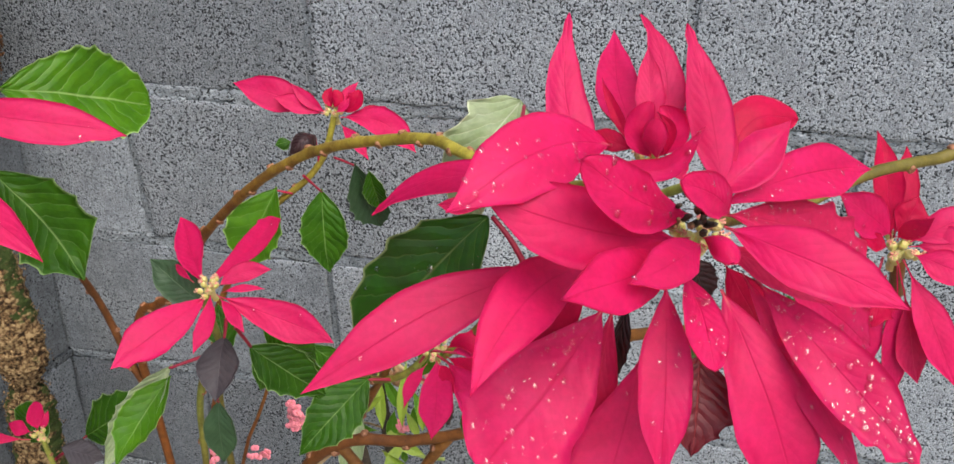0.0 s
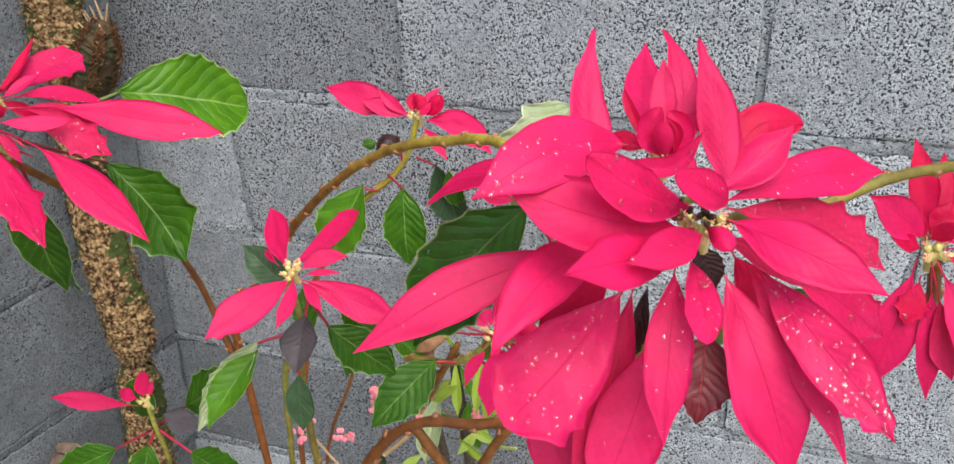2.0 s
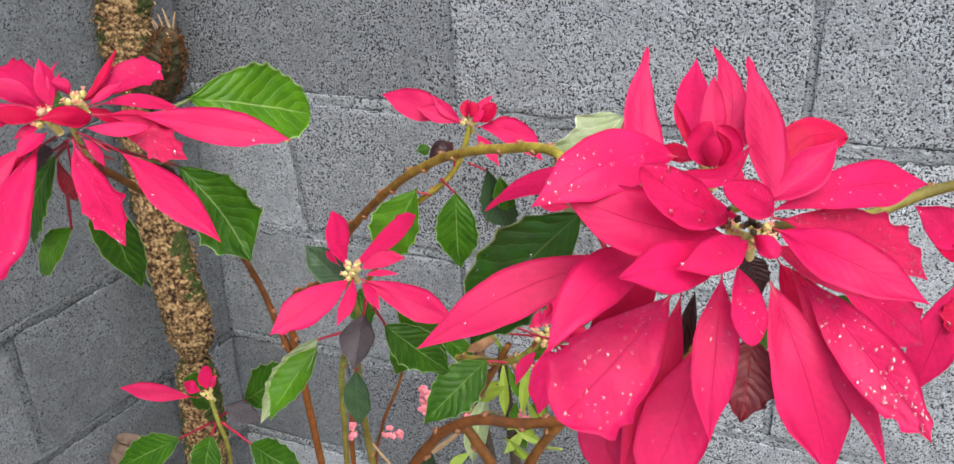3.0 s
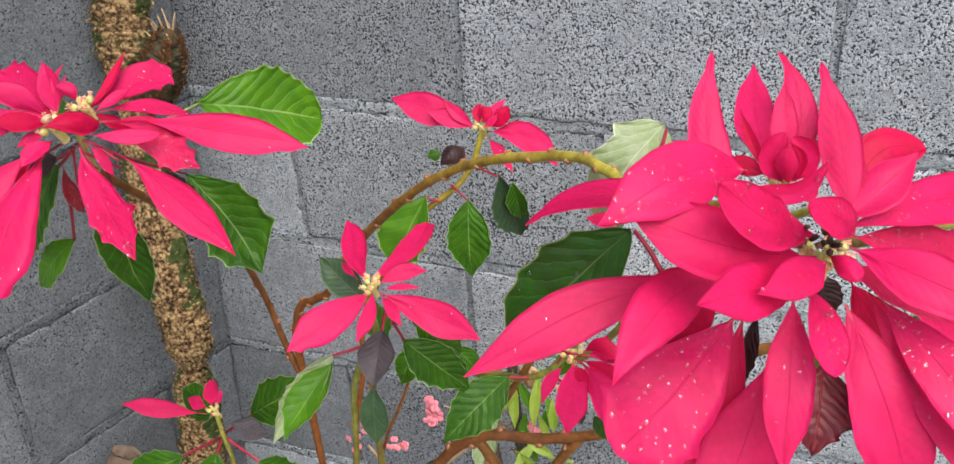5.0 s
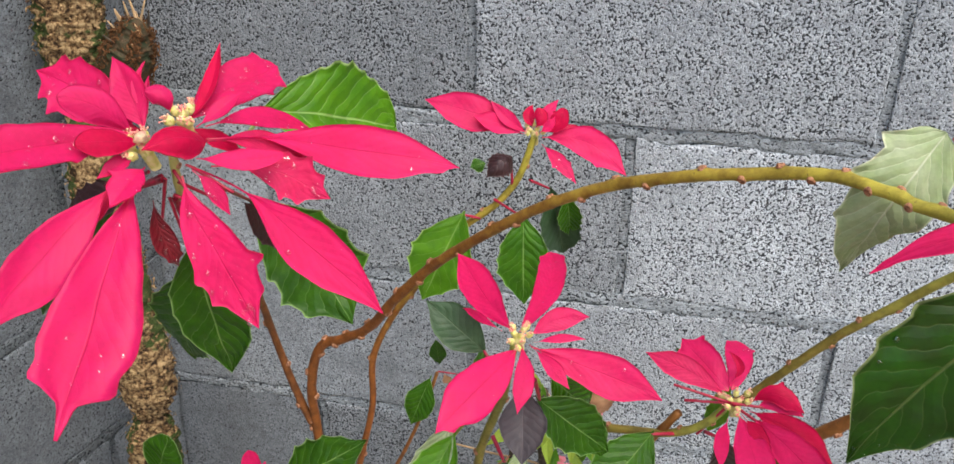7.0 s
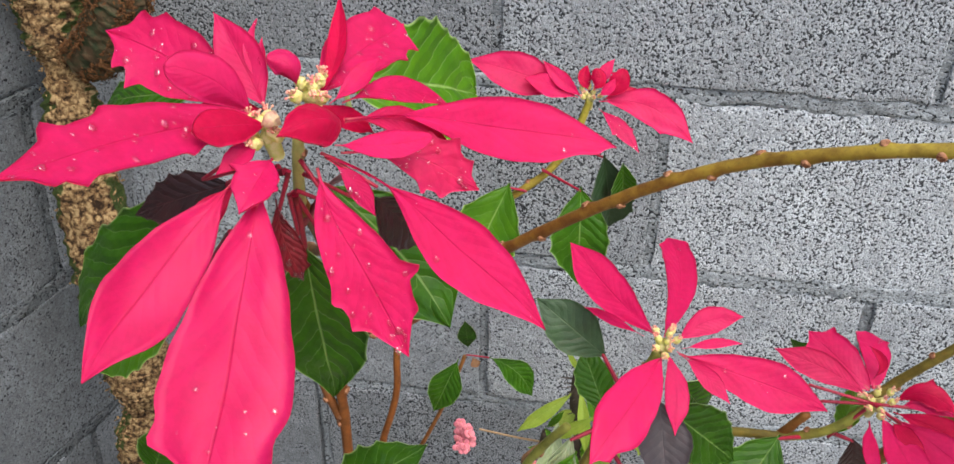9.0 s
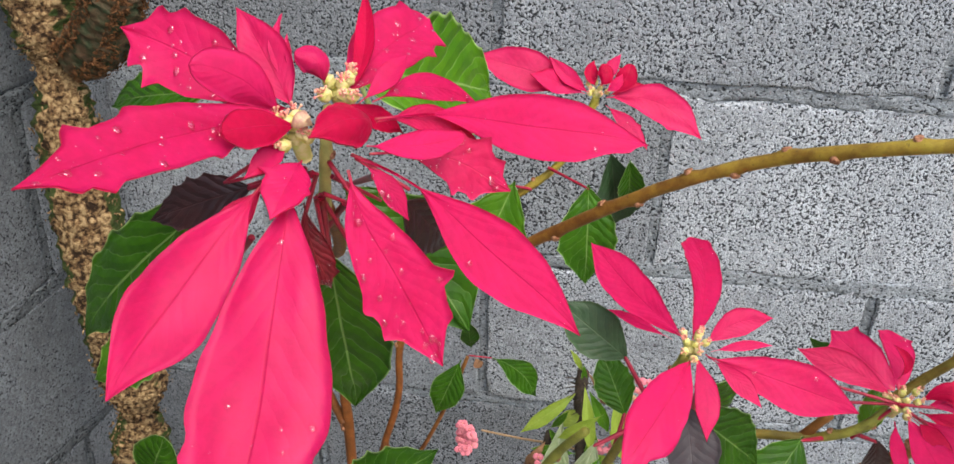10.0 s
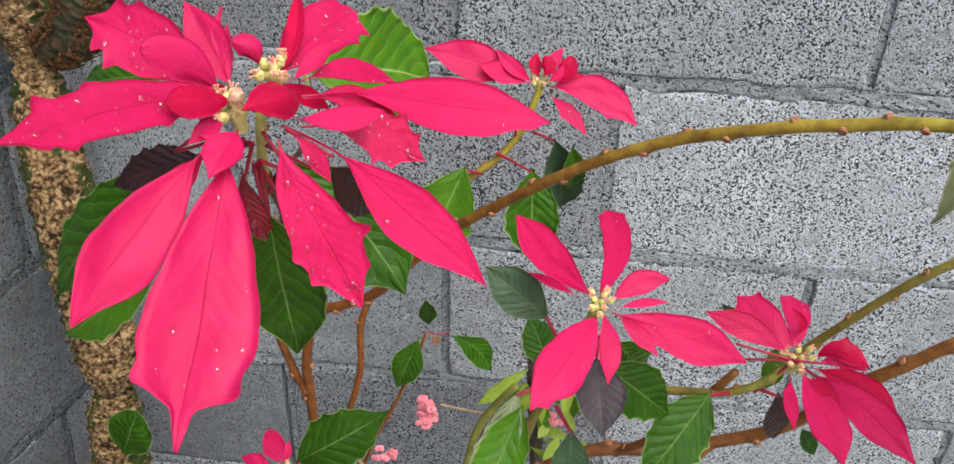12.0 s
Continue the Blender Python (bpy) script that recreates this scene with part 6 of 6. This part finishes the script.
stem(thorns, [(0.1198, -0.1500, 0.0000), (0.1198, -0.1500, 0.5000), (0.1210, -0.1500, 0.8713), (0.1160, -0.1480, 0.9188), (0.1131, -0.1460, 0.9550), (0.1136, -0.1450, 0.9823)], 0.0075, 0.0055, SPINE_STEM, name="stem", label="dark thorny upright stem")
stem(thorns, [(0.0898, -0.1600, 0.0000), (0.0898, -0.1600, 0.5000), (0.0908, -0.1600, 0.8772), (0.0866, -0.1600, 0.8986), (0.0883, -0.1600, 0.9172)], 0.0060, 0.0040, SPINE_STEM, name="stem", label="short thorny stem")
for k in range(60):
    rng = random.Random(k + 50)
    q = Vector((0.1229, -0.1500, 0.8479)).lerp(Vector((0.1124, -0.1460, 0.9772)), rng.random())
    d = Vector((rng.uniform(-1, 1), rng.uniform(-1, 0.2), rng.uniform(-0.3, 0.6))).normalized()
    bm = bmesh.new()
    tube(bm, [q + d * 0.005, q + d * rng.uniform(0.011, 0.017)], [0.0008, 0.0002], 5, 2)
    part("thorn", bm, SPINE_STEM, thorns)

petal(thorns, (0.1126, -0.1460, 0.9609), (0.0612, -0.1700, 0.9231), 0.0137, mats=[LEAF_YELLOW, LEAF_YELLOW], name="leaf", label="narrow yellow-green leaf", fold=0.35, stalk=0.04, full=0.6)
petal(thorns, (0.1155, -0.1500, 0.9739), (0.1268, -0.1800, 0.9153), 0.0119, mats=[LEAF_YELLOW, LEAF_YELLOW], name="leaf", fold=0.3, stalk=0.04, full=0.6)
petal(thorns, (0.1194, -0.1500, 0.9670), (0.1421, -0.1600, 0.9253), 0.0120, mats=[LEAF_LIME, LEAF_YELLOW], name="leaf", fold=0.3, stalk=0.04, full=0.6)
petal(thorns, (0.0880, -0.1600, 0.9226), (0.1035, -0.1700, 0.9560), 0.0072, mats=[LEAF_LIME, LEAF_YELLOW], name="leaf", stalk=0.04, full=0.6)
petal(thorns, (0.0863, -0.1600, 0.9224), (0.1013, -0.1700, 0.9088), 0.0089, mats=[LEAF_LIME, LEAF_YELLOW], name="leaf", stalk=0.04, full=0.6)
petal(thorns, (0.1149, -0.1450, 0.9803), (0.1007, -0.1500, 1.0112), 0.0055, mats=[LEAF_YELLOW, LEAF_YELLOW], name="leaf", stalk=0.04, full=0.6)
petal(thorns, (0.1152, -0.1460, 0.9628), (0.1138, -0.1500, 0.9953), 0.0055, mats=[LEAF_LIME, LEAF_YELLOW], name="leaf", stalk=0.04, full=0.6)
petal(thorns, (0.1351, -0.1500, 0.8957), (0.1233, -0.1700, 0.8865), 0.0107, mats=[LEAF_YELLOW, LEAF_YELLOW], name="leaf", stalk=0.04, full=0.6)
petal(thorns, (0.1199, -0.1500, 0.8838), (0.1543, -0.1600, 0.8818), 0.0114, mats=[LEAF_YELLOW, LEAF_YELLOW], name="leaf", stalk=0.04, full=0.6)
petal(thorns, (0.1299, -0.1500, 0.9187), (0.1268, -0.1600, 0.8820), 0.0131, mats=[LEAF_LIME, LEAF_YELLOW], name="leaf", stalk=0.04, full=0.6)
petal(thorns, (0.1419, -0.1500, 0.9204), (0.1596, -0.1600, 0.8911), 0.0096, mats=[LEAF_YELLOW, LEAF_YELLOW], name="leaf", stalk=0.04, full=0.6)
petal(thorns, (0.1140, -0.1600, 0.8929), (0.0719, -0.1700, 0.9050), 0.0104, mats=[LEAF_LIME, LEAF_YELLOW], name="leaf", stalk=0.04, full=0.6)
petal(thorns, (0.0994, -0.1600, 0.9400), (0.0889, -0.2000, 0.8539), 0.0275, mats=[LEAF_PALE, LEAF_PALE], name="leaf", label="pale drooping leaf", fold=0.5, stalk=0.04, full=0.6)
petal(thorns, (0.0918, -0.1600, 0.9242), (0.1150, -0.1500, 0.9395), 0.0150, mats=[LEAF_YELLOW, LEAF_YELLOW], name="leaf", stalk=0.04, full=0.6)
petal(thorns, (0.1453, -0.1600, 0.8880), (0.1299, -0.2000, 0.8781), 0.0119, mats=[LEAF_YELLOW, LEAF_YELLOW], name="leaf", stalk=0.04, full=0.6)
petal(thorns, (0.1494, -0.1500, 0.8897), (0.1598, -0.1500, 0.9369), 0.0129, mats=[LEAF_LIME, LEAF_YELLOW], name="leaf", stalk=0.04, full=0.6)
petal(thorns, (0.1144, -0.1600, 0.8660), (0.1656, -0.2000, 0.8745), 0.0099, mats=[LEAF_YELLOW, LEAF_YELLOW], name="leaf", stalk=0.04, full=0.6)
petal(thorns, (0.0220, -0.2000, 0.8526), (0.0702, -0.2500, 0.8799), 0.0345, mats=[LEAF_GREY, LEAF_GREY], name="leaf", label="grey-green leaf", stalk=0.04, full=0.6)
petal(thorns, (0.1340, -0.2000, 0.9056), (0.1816, -0.2300, 0.9036), 0.0067, mats=[LEAF_YELLOW, LEAF_YELLOW], name="leaf", fold=0.3, stalk=0.04, full=0.6)
petal(thorns, (0.1420, -0.2000, 0.9219), (0.1768, -0.2000, 0.9086), 0.0106, mats=[LEAF_YELLOW, LEAF_YELLOW], name="leaf", fold=0.3, stalk=0.04, full=0.6)
petal(thorns, (0.1340, -0.1800, 0.9658), (0.0957, -0.1800, 0.9303), 0.0117, mats=[LEAF_YELLOW, LEAF_YELLOW], name="leaf", fold=0.3, stalk=0.04, full=0.6)
petal(thorns, (0.1693, -0.1800, 0.9743), (0.1741, -0.1900, 0.9308), 0.0095, mats=[LEAF_YELLOW, LEAF_YELLOW], name="leaf", fold=0.3, stalk=0.04, full=0.6)
petal(thorns, (0.1137, -0.2500, 0.9227), (0.0931, -0.2700, 0.9122), 0.0103, mats=[LEAF_YELLOW, LEAF_YELLOW], name="leaf", stalk=0.04, full=0.6)
petal(thorns, (0.1558, -0.2000, 0.9143), (0.1550, -0.2000, 0.8935), 0.0078, mats=[LEAF_LIME, LEAF_YELLOW], name="leaf", stalk=0.04, full=0.6)
petal(thorns, (0.1479, -0.1500, 0.9912), (0.1468, -0.1800, 0.9223), 0.0120, mats=[LEAF_YELLOW, LEAF_YELLOW], name="leaf", fold=0.3, stalk=0.04, full=0.6)
petal(thorns, (0.1519, -0.1500, 0.9513), (0.1719, -0.1700, 0.9169), 0.0102, mats=[LEAF_LIME, LEAF_YELLOW], name="leaf", fold=0.3, stalk=0.04, full=0.6)
stem(thorns, [(-0.0183, -0.2000, 0.8143), (-0.0360, -0.2000, 0.8389), (-0.0514, -0.2000, 0.8599)], 0.0018, 0.0014, TWIG, name="twig", label="pale grey dry twig")
stem(thorns, [(0.0675, -0.2500, 0.9094), (0.0898, -0.2500, 0.9332), (0.1114, -0.2500, 0.9578)], 0.0030, 0.0018, TWIG, name="twig", label="pale tan dry twig")
petal(thorns, (0.1143, -0.1450, 0.9874), (0.1348, -0.1300, 0.9394), 0.0110, mats=[DRY, DRY], name="leaf", label="curled dry brown leaf", cup=-1.2, arch=0.45, fold=0.1, stalk=0.04, full=0.6)
petal(thorns, (0.0860, -0.1600, 0.9089), (0.0664, -0.1700, 0.8815), 0.0100, mats=[DRY, DRY], name="leaf", label="curled dry brown leaf", cup=-1.2, arch=0.45, fold=0.1, stalk=0.04, full=0.6)
petal(thorns, (0.1269, -0.1400, 0.9848), (0.1382, -0.1400, 0.9530), 0.0080, mats=[DRY, DRY], name="leaf", label="curled dry brown leaf", cup=-1.2, arch=0.45, fold=0.1, stalk=0.04, full=0.6)
stem(thorns, [(0.1275, -0.1450, 0.9798), (0.1479, -0.1450, 0.9664), (0.1725, -0.1400, 0.9441)], 0.0030, 0.0026, TWIG, name="twig", label="pale tan twig")
stem(thorns, [(0.1355, -0.1500, 0.8818), (0.1072, -0.1500, 0.8905), (0.0628, -0.1400, 0.8846), (0.0214, -0.1380, 0.8880)], 0.0012, 0.0010, TWIG, name="flower_stalk", label="thin tan flower stalk")
stem(thorns, [(0.1303, -0.1500, 0.8663), (0.1587, -0.1600, 0.8652), (0.1884, -0.1700, 0.8759)], 0.0020, 0.0020, PETIOLE_GREEN, name="twig", label="pale green twig")


def pink_cluster(centre, spread, n, seed):
    """Small round paired bracts heaped in a cluster."""
    rng = random.Random(seed)
    centre = Vector(centre)
    bm = bmesh.new()
    tube(bm, [centre + Vector((0, 0.01, -0.012)), centre], [0.0011, 0.0009], 6, 4)
    ob = part("flower_cluster", bm, PETIOLE_GREEN, thorns, "cluster of small pink flowers")
    for k in range(n):
        q = centre + Vector((rng.uniform(-1, 1) * spread[0], rng.uniform(-0.6, 0.3) * 0.012, rng.uniform(-1, 1) * spread[1]))
        nrm = Vector((rng.uniform(-0.5, 0.5), -1, rng.uniform(0.1, 0.9))).normalized()
        turn = nrm.to_track_quat("Z", "Y").to_matrix()
        fl = bmesh.new()
        for e in (-1, 1):
            blob(fl, q + turn @ Vector((e * 0.0019, 0, 0.0003 * e)), 0.0033, (0.95, 1.05, 0.22), turn, 2, 0.12)
        flower = part("pink_flower", fl, PINK, ob)
        eye = bmesh.new()
        blob(eye, q + nrm * 0.0009, 0.0010, (1, 1, 0.7), turn, 1)
        part("flower_eye", eye, PINK_EYE, flower)



pink_cluster((0.0068, -0.1380, 0.8773), (0.0068, 0.0165), 38, 1)
pink_cluster((-0.0351, -0.1600, 0.8313), (0.009, 0.007), 9, 2)
pink_cluster((0.1408, -0.1500, 0.8936), (0.008, 0.010), 6, 3)
pink_cluster((0.1682, -0.1300, 0.9593), (0.006, 0.006), 4, 4)
pink_cluster((-0.0672, -0.2000, 0.8620), (0.007, 0.012), 6, 5)
pink_cluster((-0.0520, -0.2000, 0.8858), (0.006, 0.008), 4, 6)
pink_cluster((0.0829, -0.1800, 0.8980), (0.006, 0.008), 4, 7)


# ---- a leafy sprig before the wall ----
sprig = thing("leafy_sprig", "thin brown sprig with a few small green leaves", "plant")

stem(sprig, [(-0.0654, -0.1700, 0.0000), (-0.0554, -0.1650, 0.4500), (-0.0454, -0.1600, 0.8504), (-0.0287, -0.1580, 0.8873), (-0.0062, -0.1560, 0.9461), (0.0090, -0.1550, 0.9949)], 0.0024, 0.0018, WOOD, name="stem", label="thin brown stem")
petal(sprig, (0.0031, -0.1550, 0.9904), (-0.0199, -0.1600, 0.9262), 0.0308, mats=[LEAF, LEAF_PALE], name="leaf", label="small mid-green leaf", full=0.5, stalk=0.04)
petal(sprig, (0.0306, -0.1500, 0.9920), (0.0710, -0.1400, 0.9405), 0.0261, mats=[LEAF, LEAF_PALE], name="leaf", label="small mid-green leaf", side_bend=-0.12, full=0.55, stalk=0.04)
petal(sprig, (0.0120, -0.1550, 1.0049), (0.0092, -0.1550, 1.0357), 0.0171, mats=[LEAF_DARK, LEAF_PALE], name="leaf", full=0.5, stalk=0.04)
stalk(sprig, [(0.0102, -0.1550, 0.9966), (0.0306, -0.1500, 0.9920)], 0.0008, 0.0007, PETIOLE)
petal(sprig, (0.0161, -0.1550, 0.9943), (0.0208, -0.1550, 0.9828), 0.0093, mats=[DRY, DRY], name="leaf", stalk=0.04, full=0.6)
